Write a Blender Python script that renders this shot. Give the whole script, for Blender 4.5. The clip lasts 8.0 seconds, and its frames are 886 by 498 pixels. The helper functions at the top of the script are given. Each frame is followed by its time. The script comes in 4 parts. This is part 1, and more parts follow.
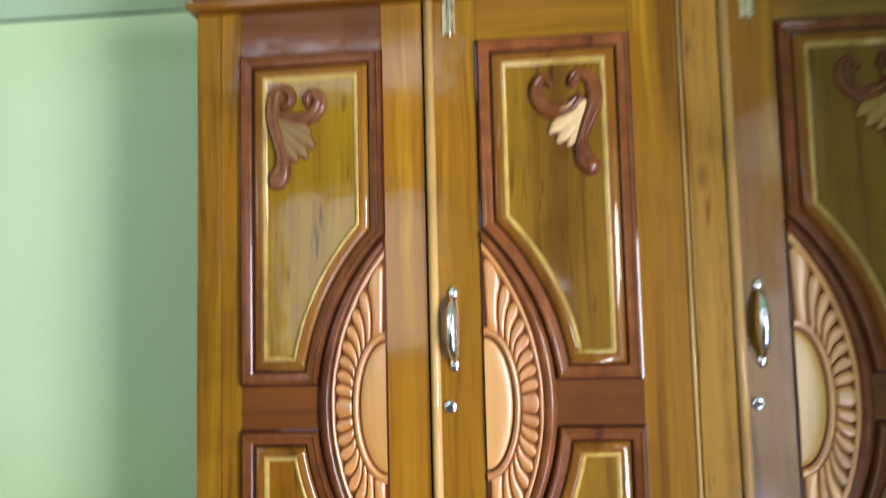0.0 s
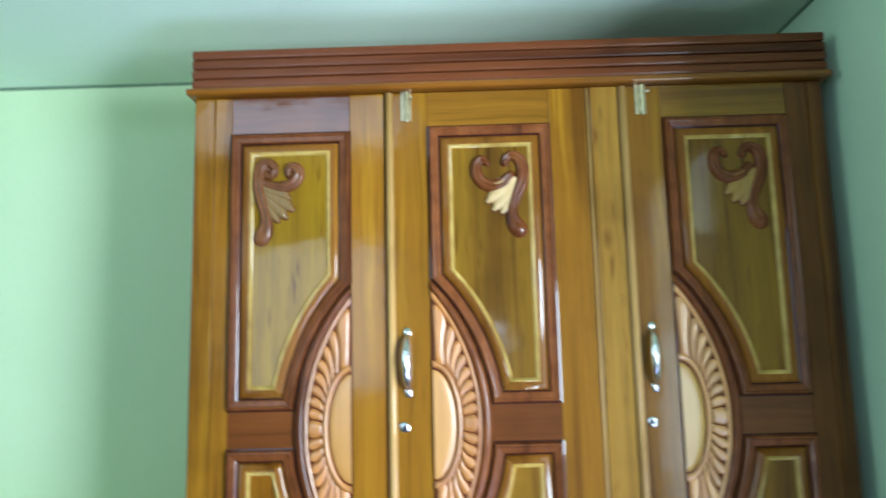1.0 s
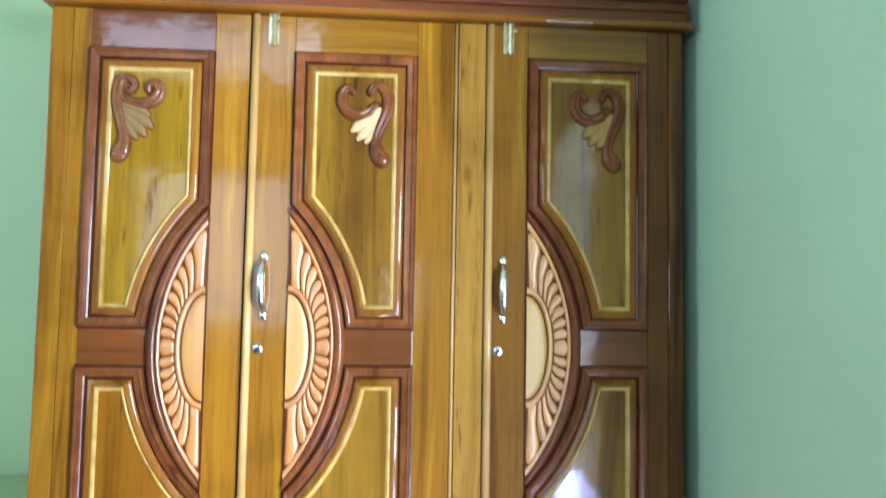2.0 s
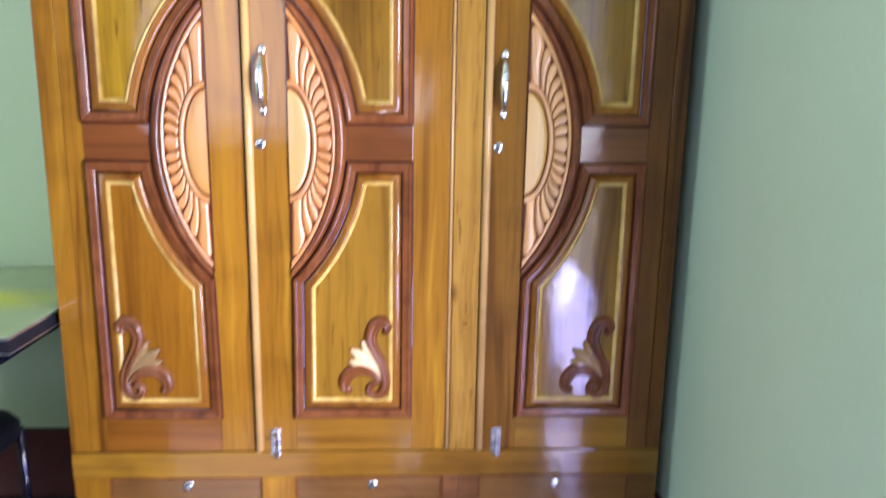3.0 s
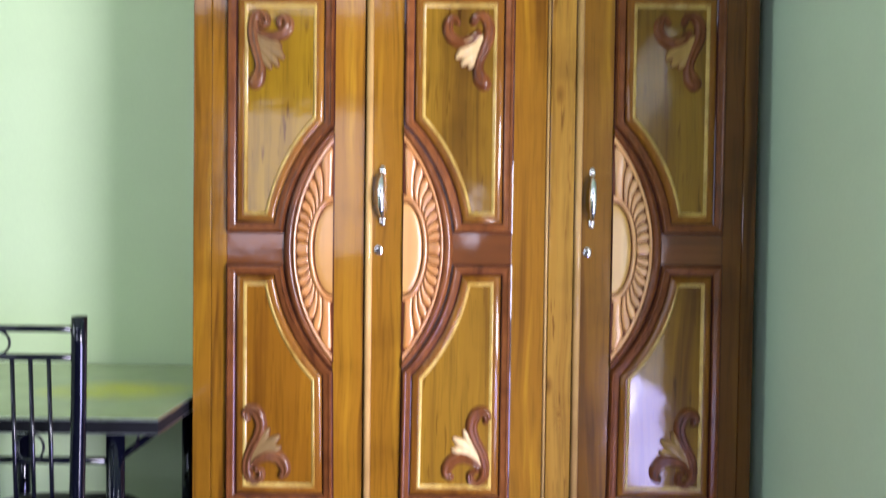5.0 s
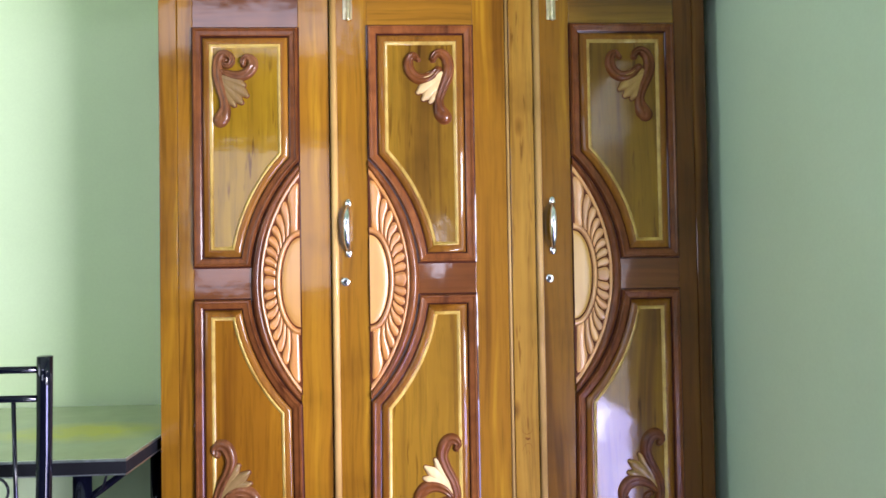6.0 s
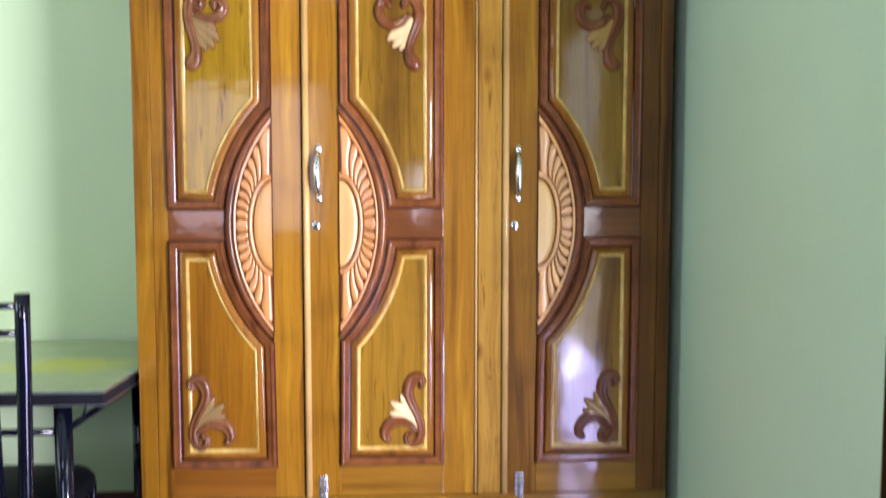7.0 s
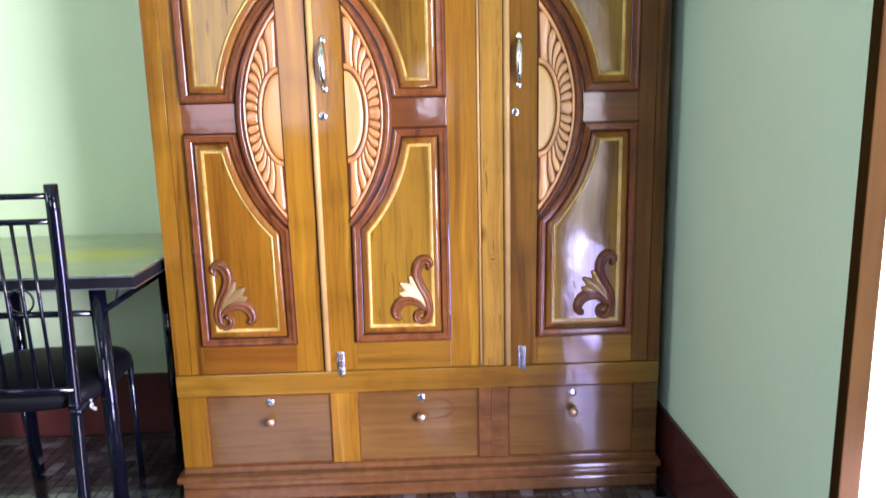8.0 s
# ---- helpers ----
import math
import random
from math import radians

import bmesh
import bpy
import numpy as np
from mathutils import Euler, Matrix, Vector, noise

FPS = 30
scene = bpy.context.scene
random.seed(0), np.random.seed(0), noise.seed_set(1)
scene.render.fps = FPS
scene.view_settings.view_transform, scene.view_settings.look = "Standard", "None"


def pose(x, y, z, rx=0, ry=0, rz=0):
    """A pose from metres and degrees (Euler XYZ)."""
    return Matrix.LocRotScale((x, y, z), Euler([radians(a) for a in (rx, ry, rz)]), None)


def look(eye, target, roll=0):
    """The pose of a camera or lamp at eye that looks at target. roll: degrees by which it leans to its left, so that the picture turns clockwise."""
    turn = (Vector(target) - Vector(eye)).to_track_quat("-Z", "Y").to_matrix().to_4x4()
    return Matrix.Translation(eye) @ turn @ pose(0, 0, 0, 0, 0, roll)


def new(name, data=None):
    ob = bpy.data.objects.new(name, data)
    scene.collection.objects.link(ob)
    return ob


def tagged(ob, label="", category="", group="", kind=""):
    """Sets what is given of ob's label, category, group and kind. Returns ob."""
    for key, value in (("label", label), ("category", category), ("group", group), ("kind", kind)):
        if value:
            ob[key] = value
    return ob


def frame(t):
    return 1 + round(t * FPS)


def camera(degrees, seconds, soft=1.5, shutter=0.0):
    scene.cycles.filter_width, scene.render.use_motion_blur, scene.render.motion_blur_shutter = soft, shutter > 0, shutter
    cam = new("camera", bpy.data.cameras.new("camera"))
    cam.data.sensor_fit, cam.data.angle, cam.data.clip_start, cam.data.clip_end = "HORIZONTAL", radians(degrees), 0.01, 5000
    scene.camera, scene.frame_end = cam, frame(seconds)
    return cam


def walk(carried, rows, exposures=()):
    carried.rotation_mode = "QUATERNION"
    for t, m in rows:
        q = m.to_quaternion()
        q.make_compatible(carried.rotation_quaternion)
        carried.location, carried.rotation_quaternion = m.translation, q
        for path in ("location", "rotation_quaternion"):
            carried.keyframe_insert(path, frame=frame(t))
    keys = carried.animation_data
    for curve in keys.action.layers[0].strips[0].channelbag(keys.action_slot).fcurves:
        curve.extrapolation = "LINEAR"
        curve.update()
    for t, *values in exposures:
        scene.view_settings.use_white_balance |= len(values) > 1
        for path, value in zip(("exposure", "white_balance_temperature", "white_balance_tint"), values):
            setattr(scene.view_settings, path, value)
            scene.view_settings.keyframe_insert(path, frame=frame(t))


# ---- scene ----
cam = camera(63.9, 8.0, soft=1.5, shutter=0.65)
PATH = [
    (0, (-0.030, -1.295, 1.333), (-0.205, 0.580, 1.475), -1.4),
    (0.2, (-0.026, -1.380, 1.344), (-0.163, 0.394, 1.539), -2.0),
    (0.5, (-0.050, -1.489, 1.348), (-0.134, 0.496, 1.582), -3.8),
    (0.7, (-0.042, -1.547, 1.348), (-0.132, 0.226, 1.576), -3.3),
    (1, (-0.025, -1.580, 1.314), (-0.055, 0.192, 1.561), -1.4),
    (1.5, (0.076, -1.592, 1.291), (0.165, 0.182, 1.512), 0.5),
    (1.7, (0.112, -1.599, 1.288), (0.238, 0.177, 1.466), 0.8),
    (2.8, (0.198, -1.625, 1.234), (0.303, 0.149, 1.018), 1.6),
    (3, (0.183, -1.628, 1.237), (0.277, 0.124, 0.883), 1),
    (3.5, (0.117, -1.677, 1.172), (0.198, 0.057, 0.736), 0.1),
    (4, (0.063, -1.736, 1.161), (0.090, 0.008, 0.760), 0.5),
    (4.5, (0.027, -1.784, 1.172), (0.031, -0.009, 0.938), 0.7),
    (5, (0.017, -1.825, 1.195), (0.022, -0.036, 1.151), 0.7),
    (5.2, (0.013, -1.841, 1.182), (0.035, -0.052, 1.223), 0.6),
    (6.3, (0.037, -1.874, 1.184), (0.130, -0.087, 1.227), -1),
    (6.5, (0.047, -1.888, 1.181), (0.147, -0.101, 1.238), -0.7),
    (7, (0.094, -1.922, 1.198), (0.190, -0.137, 1.090), -0),
    (7.5, (0.105, -1.975, 1.168), (0.167, -0.208, 0.889), -0.9),
    (7.8, (0.120, -2.012, 1.129), (0.173, -0.246, 0.839), -1.3),
    (8, (0.121, -2.018, 1.157), (0.173, -0.262, 0.812), -1.3),
]
walk(cam, [(t, look(eye, target, roll)) for t, eye, target, roll in PATH],
     exposures=((0, -1.04, 5850, 13), (0.5, -0.90, 5500, 13), (1, -0.87, 5100, 0), (1.5, -0.49, 5000, 0), (3, -0.47, 5500, 29), (3.5, -0.32, 5500, 28), (4.0, -0.30, 5500, 28), (4.5, -0.51, 5500, 26), (5, -0.76, 5800, 25), (6.5, -0.62, 5850, 23), (7.5, -0.49, 5750, 28), (8, -0.40, 5700, 30)))

# ---- world, sun, daylight through the openings, added lamps outside and to the side ----
world = bpy.data.worlds.new("daylight")
scene.world = world
world.use_nodes = True
wn = world.node_tree.nodes
sky = wn.new("ShaderNodeTexSky")
sky.sky_type = "NISHITA"
sky.sun_disc = False
sky.sun_elevation = radians(52)
sky.sun_rotation = radians(160)
wn["Background"].inputs["Strength"].default_value = 0.12
world.node_tree.links.new(sky.outputs["Color"], wn["Background"].inputs["Color"])

sun = new("sun", bpy.data.lights.new("sun", "SUN"))
sun.data.energy, sun.data.angle, sun.data.color = 4.0, radians(0.5), (1.0, 0.95, 0.87)
sun.matrix_world = look((2.0, -4.0, 6), (0.5, 0.2, 0))


def daylight(name, eye, target, width, height, watts, colour):
    lamp = new(name, bpy.data.lights.new(name, "AREA"))
    lamp.data.shape, lamp.data.size, lamp.data.size_y = "RECTANGLE", width, height
    lamp.data.energy, lamp.data.color = watts, colour
    lamp.matrix_world = look(eye, target)
    return lamp


DOOR_Y0, DOOR_Y1, DOOR_TOP = -1.82, -0.862, 2.02
TE = 0.06
WALL_X, WALL_Y = 0.867, 0.495
# Added key lamp outside, placed to set the wardrobe's shadow edges through the doorway.
daylight("outside_key", (2.46, -3.05, 1.0), (0.3, 0.1, 1.25), 1.42, 1.5, 770, (0.99, 0.97, 0.96))
daylight("doorway_sky", (0.945, -1.335, 0.69), (-3, -1.335, 0.69), 0.94, 1.34, 21, (1.0, 0.95, 0.92))
daylight("doorway_sunlit_ground", (0.936, -1.335, 0.27), (-3, -1.335, 0.27), 0.94, 0.52, 60, (0.52, 0.50, 1.0))
# Small added lamp that makes the hot glint in the right door's lacquer.
daylight("doorway_glint", (0.928, -1.56, 0.42), (-3, -1.3, 1.2), 0.17, 0.16, 4, (0.95, 0.97, 1.0))
daylight("window_daylight", (-1.02, -3.26, 1.54), (-1.02, 0, 1.54), 1.04, 1.02, 27, (0.85, 0.92, 1.0))
daylight("ventilator_daylight", (-1.10, -3.26, 2.905), (-1.10, 0, 2.6), 1.46, 0.39, 17, (0.85, 0.92, 1.0))
# Added fill lamp from the west, mainly for the east wall.
daylight("side_fill", (-2.70, -1.55, 1.90), (0.8, -1.20, 1.3), 1.46, 0.86, 38, (0.80, 0.88, 0.80))
daylight("narrow_window_daylight", (0.21, -3.26, 1.30), (0.21, 0, 1.30), 0.15, 0.36, 3.6, (0.9, 0.95, 1.0))


# ---- materials ----
def nodes(name, rough=0.5, metal=0.0, coat=0.0, coat_rough=0.05, spec=0.5):
    m = bpy.data.materials.new(name)
    m.use_nodes = True
    b = m.node_tree.nodes["Principled BSDF"]
    b.inputs["Roughness"].default_value = rough
    b.inputs["Metallic"].default_value = metal
    b.inputs["Coat Weight"].default_value = coat
    b.inputs["Coat Roughness"].default_value = coat_rough
    b.inputs["Specular IOR Level"].default_value = spec
    return m, m.node_tree.nodes, m.node_tree.links, b


def ramp(nt, links, fac, stops):
    r = nt.new("ShaderNodeValToRGB")
    while len(r.color_ramp.elements) < len(stops):
        r.color_ramp.elements.new(0.5)
    for e, (p, c) in zip(r.color_ramp.elements, stops):
        e.position, e.color = p, (*c, 1)
    links.new(fac, r.inputs["Fac"])
    return r.outputs["Color"]


def mixed(nt, links, fac, a, b, blend="MIX"):
    m = nt.new("ShaderNodeMix")
    m.data_type, m.blend_type = "RGBA", blend
    for sock, val in ((m.inputs["Factor"], fac), (m.inputs["A"], a), (m.inputs["B"], b)):
        if isinstance(val, (int, float)):
            sock.default_value = val
        elif isinstance(val, tuple):
            sock.default_value = (*val, 1)
        else:
            links.new(val, sock)
    return m.outputs["Result"]


def noise_tex(nt, links, vec, scale, detail=4.0, rough=0.55, distort=0.0):
    n = nt.new("ShaderNodeTexNoise")
    n.inputs["Scale"].default_value, n.inputs["Detail"].default_value = scale, detail
    n.inputs["Roughness"].default_value, n.inputs["Distortion"].default_value = rough, distort
    links.new(vec, n.inputs["Vector"])
    return n.outputs["Fac"]


def shifted(nt, links, stretch):
    """Object coordinates, moved by a random step for each object and stretched along the grain."""
    tc, info = nt.new("ShaderNodeTexCoord"), nt.new("ShaderNodeObjectInfo")
    add, mp = nt.new("ShaderNodeVectorMath"), nt.new("ShaderNodeMapping")
    mul = nt.new("ShaderNodeMath")
    mul.operation, mul.inputs[1].default_value = "MULTIPLY", 37.0
    links.new(info.outputs["Random"], mul.inputs[0])
    links.new(tc.outputs["Object"], add.inputs[0])
    links.new(mul.outputs[0], add.inputs[1])
    links.new(add.outputs[0], mp.inputs["Vector"])
    mp.inputs["Scale"].default_value = stretch
    return mp.outputs["Vector"], tc.outputs["Object"], info.outputs["Random"]


def bump(nt, links, b, height, strength, distance):
    bp = nt.new("ShaderNodeBump")
    bp.inputs["Strength"].default_value, bp.inputs["Distance"].default_value = strength, distance
    links.new(height, bp.inputs["Height"])
    links.new(bp.outputs["Normal"], b.inputs["Normal"])
    return bp


def wood(name, pale, mid, dark, grain="z", coat=0.5, coat_rough=0.06, figure=9.0, contrast=1.0, knots=False, flecks=False, rough=0.5, spec=0.06, blotch=0.0, coat_ior=1.5, waver=0.014):
    m, nt, links, b = nodes(name, rough, coat=coat, coat_rough=coat_rough, spec=spec)
    stretch = {"z": (1, 1, 0.045), "x": (0.05, 1, 1)}[grain]
    vec, plain, rnd = shifted(nt, links, stretch)
    drift, bend, along = nt.new("ShaderNodeMath"), nt.new("ShaderNodeCombineXYZ"), nt.new("ShaderNodeVectorMath")
    drift.operation, drift.inputs[1].default_value = "MULTIPLY", waver * 2
    links.new(noise_tex(nt, links, plain, 3.2, 1, 0.4), drift.inputs[0])
    links.new(drift.outputs[0], bend.inputs["X" if grain == "z" else "Z"])
    links.new(vec, along.inputs[0])
    links.new(bend.outputs[0], along.inputs[1])
    vec = along.outputs[0]
    broad = noise_tex(nt, links, vec, figure, 3, 0.5, 1.6)
    fibre = noise_tex(nt, links, vec, figure * 9, 5, 0.65)
    tone = ramp(nt, links, broad, ((0.28, dark), (0.46, mid), (0.56, mid), (0.72, pale)))
    streak = ramp(nt, links, fibre, ((0.30, (1 - 0.26 * contrast,) * 3), (0.52, (1, 1, 1)), (0.75, (1.0, 1.0, 1.0))))
    col = mixed(nt, links, 0.85, tone, streak, "MULTIPLY")
    stain = noise_tex(nt, links, plain, 4.5, 3, 0.5)
    col = mixed(nt, links, 1.0, col, ramp(nt, links, stain, ((0.28, (0.66, 0.63, 0.56)), (0.46, (0.92, 0.91, 0.88)), (0.68, (1.0, 1.0, 1.0)))), "MULTIPLY")
    if blotch:
        patch = noise_tex(nt, links, plain, 32, 2, 0.5)
        col = mixed(nt, links, blotch, col, ramp(nt, links, patch, ((0.32, (0.60, 0.52, 0.46)), (0.50, (0.95, 0.95, 0.95)), (0.68, (1.25, 1.3, 1.35)))), "MULTIPLY")
    if flecks:
        fv, _, _ = shifted(nt, links, (1, 1, 0.10))
        fl = noise_tex(nt, links, fv, 85, 2, 0.5)
        where = noise_tex(nt, links, plain, 7, 2, 0.5)
        pore = ramp(nt, links, fl, ((0.60, (1, 1, 1)), (0.67, (0.52, 0.43, 0.35))))
        col = mixed(nt, links, ramp(nt, links, where, ((0.45, (0, 0, 0)), (0.6, (1, 1, 1)))), col, mixed(nt, links, 1.0, col, pore, "MULTIPLY"))
    if knots:
        vmap, vor = nt.new("ShaderNodeMapping"), nt.new("ShaderNodeTexVoronoi")
        vmap.inputs["Scale"].default_value = (5.5, 0.01, 2.6) if grain == "z" else (2.6, 0.01, 5.5)
        add2 = nt.new("ShaderNodeVectorMath")
        links.new(plain, add2.inputs[0])
        links.new(rnd, add2.inputs[1])
        links.new(add2.outputs[0], vmap.inputs["Vector"])
        links.new(vmap.outputs[0], vor.inputs["Vector"])
        vor.inputs["Scale"].default_value = 1.0
        spot = ramp(nt, links, vor.outputs["Distance"], ((0.015, (0.38, 0.30, 0.24)), (0.05, (0.72, 0.64, 0.56)), (0.085, (1, 1, 1))))
        col = mixed(nt, links, 0.9, col, spot, "MULTIPLY")
    each = nt.new("ShaderNodeHueSaturation")
    rng = nt.new("ShaderNodeMapRange")
    rng.inputs["To Min"].default_value, rng.inputs["To Max"].default_value = 0.86, 1.12
    links.new(rnd, rng.inputs["Value"])
    links.new(rng.outputs[0], each.inputs["Value"])
    links.new(col, each.inputs["Color"])
    links.new(each.outputs["Color"], b.inputs["Base Color"])
    bp = bump(nt, links, b, fibre, 0.10, 0.002)
    wav = noise_tex(nt, links, plain, 14, 2, 0.5)
    lac = nt.new("ShaderNodeBump")
    lac.inputs["Strength"].default_value, lac.inputs["Distance"].default_value = 0.18, 0.004
    brush = nt.new("ShaderNodeMath")
    brush.operation, brush.inputs[1].default_value = "MULTIPLY_ADD", 0.10
    links.new(fibre, brush.inputs[0])
    links.new(wav, brush.inputs[2])
    links.new(brush.outputs[0], lac.inputs["Height"])
    b.inputs["Coat IOR"].default_value = coat_ior
    links.new(lac.outputs["Normal"], b.inputs["Coat Normal"])
    return m


def paint(name, base, other, scale=3.0, rough=0.55, relief=0.12, spec=0.4):
    m, nt, links, b = nodes(name, rough, spec=spec)
    tc = nt.new("ShaderNodeTexCoord")
    patch = noise_tex(nt, links, tc.outputs["Object"], scale, 5, 0.6)
    grain = noise_tex(nt, links, tc.outputs["Object"], 140, 3, 0.6)
    col = ramp(nt, links, patch, ((0.3, other), (0.7, base)))
    col = mixed(nt, links, 0.25, col, ramp(nt, links, grain, ((0.3, (0.86, 0.86, 0.86)), (0.7, (1, 1, 1)))), "MULTIPLY")
    links.new(col, b.inputs["Base Color"])
    bump(nt, links, b, grain, relief, 0.002)
    return m


def metal_mat(name, col, rough, metal=1.0):
    m, nt, links, b = nodes(name, rough, metal)
    tc = nt.new("ShaderNodeTexCoord")
    n = noise_tex(nt, links, tc.outputs["Object"], 60, 4, 0.6)
    links.new(ramp(nt, links, n, ((0.3, tuple(c * 0.72 for c in col)), (0.65, col))), b.inputs["Base Color"])
    bump(nt, links, b, n, 0.05, 0.001)
    return m


TEAK_V = wood("teak_upright_grain", (0.3065, 0.1575, 0.0069), (0.2118, 0.0925, 0.0043), (0.0818, 0.0276, 0.0022), "z", coat=0.62, coat_rough=0.10, figure=13.0, contrast=1.3, knots=True)
TEAK_H = wood("teak_level_grain", (0.278, 0.1421, 0.0093), (0.2079, 0.0944, 0.0062), (0.1094, 0.0426, 0.0031), "x", coat=1.0, coat_rough=0.08, contrast=1.2, knots=True)
# Darker, redder teak for the right corner post and the outer stile beside it.
UMBER = wood("darker_red_teak", (0.200, 0.080, 0.012), (0.140, 0.050, 0.008), (0.065, 0.020, 0.003), "z", coat=0.6, coat_rough=0.10, figure=13.0, contrast=1.2)
RAIL = wood("brown_rail_teak", (0.1665, 0.0558, 0.0099), (0.1305, 0.0405, 0.0072), (0.0855, 0.0252, 0.0045), "x", coat=0.95, coat_rough=0.08)
FIELD = wood("panel_teak", (0.253, 0.138, 0.0086), (0.1885, 0.0958, 0.006), (0.0992, 0.0412, 0.0044), "z", coat=0.62, coat_rough=0.08, figure=11.0, contrast=1.2, flecks=True)
# Left door's fields: FIELD_WARM more orange below, FIELD_PALE paler and yellower above.
FIELD_WARM = wood("warm_panel_teak", (0.2652, 0.1126, 0.0043), (0.1976, 0.0781, 0.003), (0.104, 0.0336, 0.0022), "z", coat=0.62, coat_rough=0.08, figure=11.0, contrast=1.2, flecks=True)
FIELD_PALE = wood("pale_panel_teak", (0.3253, 0.1944, 0.0045), (0.2424, 0.135, 0.0031), (0.1276, 0.058, 0.0023), "z", coat=0.62, coat_rough=0.08, figure=11.0, contrast=1.2, flecks=True)
BEVEL = wood("bevel_teak", (0.2552, 0.11, 0.0088), (0.198, 0.0757, 0.0062), (0.1188, 0.0396, 0.0035), "z", figure=14.0)
BEVELH = wood("level_brown_teak", (0.2508, 0.1012, 0.0079), (0.2068, 0.0748, 0.0053), (0.1364, 0.044, 0.0035), "x", coat=1.0, coat_rough=0.045)
# Bead teak made paler so the colour carries the highlight along the strips.
BEAD_SHEEN = wood("highlit_bead_teak", (0.50, 0.32, 0.12), (0.43, 0.26, 0.085), (0.30, 0.16, 0.04), "z", contrast=0.6)
BROWN = wood("mahogany_stain", (0.196, 0.0657, 0.0158), (0.147, 0.0458, 0.0105), (0.0765, 0.0211, 0.0053), "z", coat=0.4, coat_rough=0.18, figure=14.0, blotch=0.5)
CROWNW = wood("crown_stain", (0.160, 0.048, 0.012), (0.120, 0.034, 0.009), (0.068, 0.018, 0.005), "x", coat=0.4, coat_rough=0.24)
DRAWER = wood("drawer_teak", (0.2, 0.1009, 0.0231), (0.1488, 0.0691, 0.0151), (0.0791, 0.0329, 0.0081), "x", coat=1.0, coat_rough=0.10, figure=9.0, contrast=1.2, knots=True)
PLINTH = wood("plinth_teak", (0.19, 0.0847, 0.0257), (0.1472, 0.0616, 0.0175), (0.095, 0.0352, 0.0108), "x", coat=1.0, coat_rough=0.11, blotch=0.4)
PINE = wood("strip_teak", (0.3036, 0.1679, 0.0229), (0.2376, 0.1176, 0.0132), (0.132, 0.056, 0.0062), "z", figure=12.0, contrast=1.3, knots=True, flecks=True)
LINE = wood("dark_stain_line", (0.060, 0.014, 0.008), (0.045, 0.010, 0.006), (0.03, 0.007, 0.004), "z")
GOLD = wood("pale_yellow_bead", (0.5336, 0.3864, 0.1067), (0.46, 0.3128, 0.0722), (0.3128, 0.1748, 0.0258), "z", coat_rough=0.18, figure=16.0, contrast=0.6, blotch=0.45)
PETAL = wood("carved_pale_teak", (0.4794, 0.2133, 0.0399), (0.4219, 0.1714, 0.0296), (0.3164, 0.1166, 0.0176), "z", coat=1.0, coat_rough=0.30, contrast=0.5, rough=0.5, spec=0.4, coat_ior=1.65)
# Third door's pale carving; light the key lamp doesn't bring is in the colour.
PETAL_LIT = wood("lit_pale_carved_teak", (0.6891, 0.3827, 0.1117), (0.6065, 0.3075, 0.0829), (0.4548, 0.2092, 0.0493), "z", coat=1.0, coat_rough=0.30, contrast=0.5, rough=0.5, spec=0.4, coat_ior=1.65)
DISC = wood("carved_disc_teak", (0.486, 0.2551, 0.0551), (0.432, 0.2126, 0.0413), (0.405, 0.1843, 0.0337), "z", coat=1.0, coat_rough=0.30, contrast=0.5, rough=0.5, spec=0.4, coat_ior=1.65)
# Disc of the third door, lifted the same way.
DISC_LIT = wood("lit_pale_disc_teak", (0.5879, 0.3673, 0.062), (0.5226, 0.3061, 0.0464), (0.4899, 0.2654, 0.0379), "z", coat=0.5, coat_rough=0.30, contrast=0.5, rough=0.5, spec=0.4, coat_ior=1.65)
GROOVE = wood("carving_groove", (0.133, 0.0406, 0.0112), (0.105, 0.0294, 0.0084), (0.07, 0.0182, 0.0056), "z", coat=0.1, coat_rough=0.4)
LEAF_BROWN = wood("stained_leaf_teak", (0.264, 0.1782, 0.0726), (0.2112, 0.132, 0.0475), (0.132, 0.0693, 0.0198), "z", contrast=0.6)
# Palest of the three leaf colours, for the middle door.
LEAF_PALE = wood("cream_leaf_teak", (0.78, 0.61, 0.35), (0.68, 0.49, 0.24), (0.45, 0.25, 0.06), "z", contrast=0.5)
SCROLL = wood("light_brown_scroll_stain", (0.1725, 0.069, 0.0225), (0.135, 0.0495, 0.0158), (0.0788, 0.0255, 0.0075), "z", coat_rough=0.16, figure=14.0, blotch=0.5)
LEAF = wood("gilt_leaf_teak", (0.348, 0.232, 0.0725), (0.29, 0.174, 0.0435), (0.174, 0.087, 0.0174), "z", contrast=0.5)
FRAMEW = wood("door_frame_wood", (0.0521, 0.0247, 0.0022), (0.0375, 0.0165, 0.0014), (0.0222, 0.009, 0.0007), "z", coat=0.0, rough=0.8, spec=0.08)
CHROME = metal_mat("chrome", (0.84, 0.83, 0.85), 0.2)
BRASS = metal_mat("pale_brass", (0.82, 0.71, 0.46), 0.3)
COPPER = metal_mat("coppery_knob", (0.66, 0.41, 0.25), 0.5)
DARKHOLE = metal_mat("dark_keyhole", (0.03, 0.03, 0.03), 0.5, 0.3)
BLACK = metal_mat("black_enamel", (0.003, 0.0035, 0.009), 0.08, 0.0)
VINYL = paint("black_vinyl", (0.006, 0.006, 0.008), (0.004, 0.004, 0.005), 8, 0.45, 0.3, 0.2)
BANDM = paint("dull_black_band", (0.012, 0.012, 0.014), (0.008, 0.008, 0.010), 9, 0.55, 0.1, 0.15)
EDGE = metal_mat("aluminium_edge", (0.80, 0.82, 0.83), 0.35)
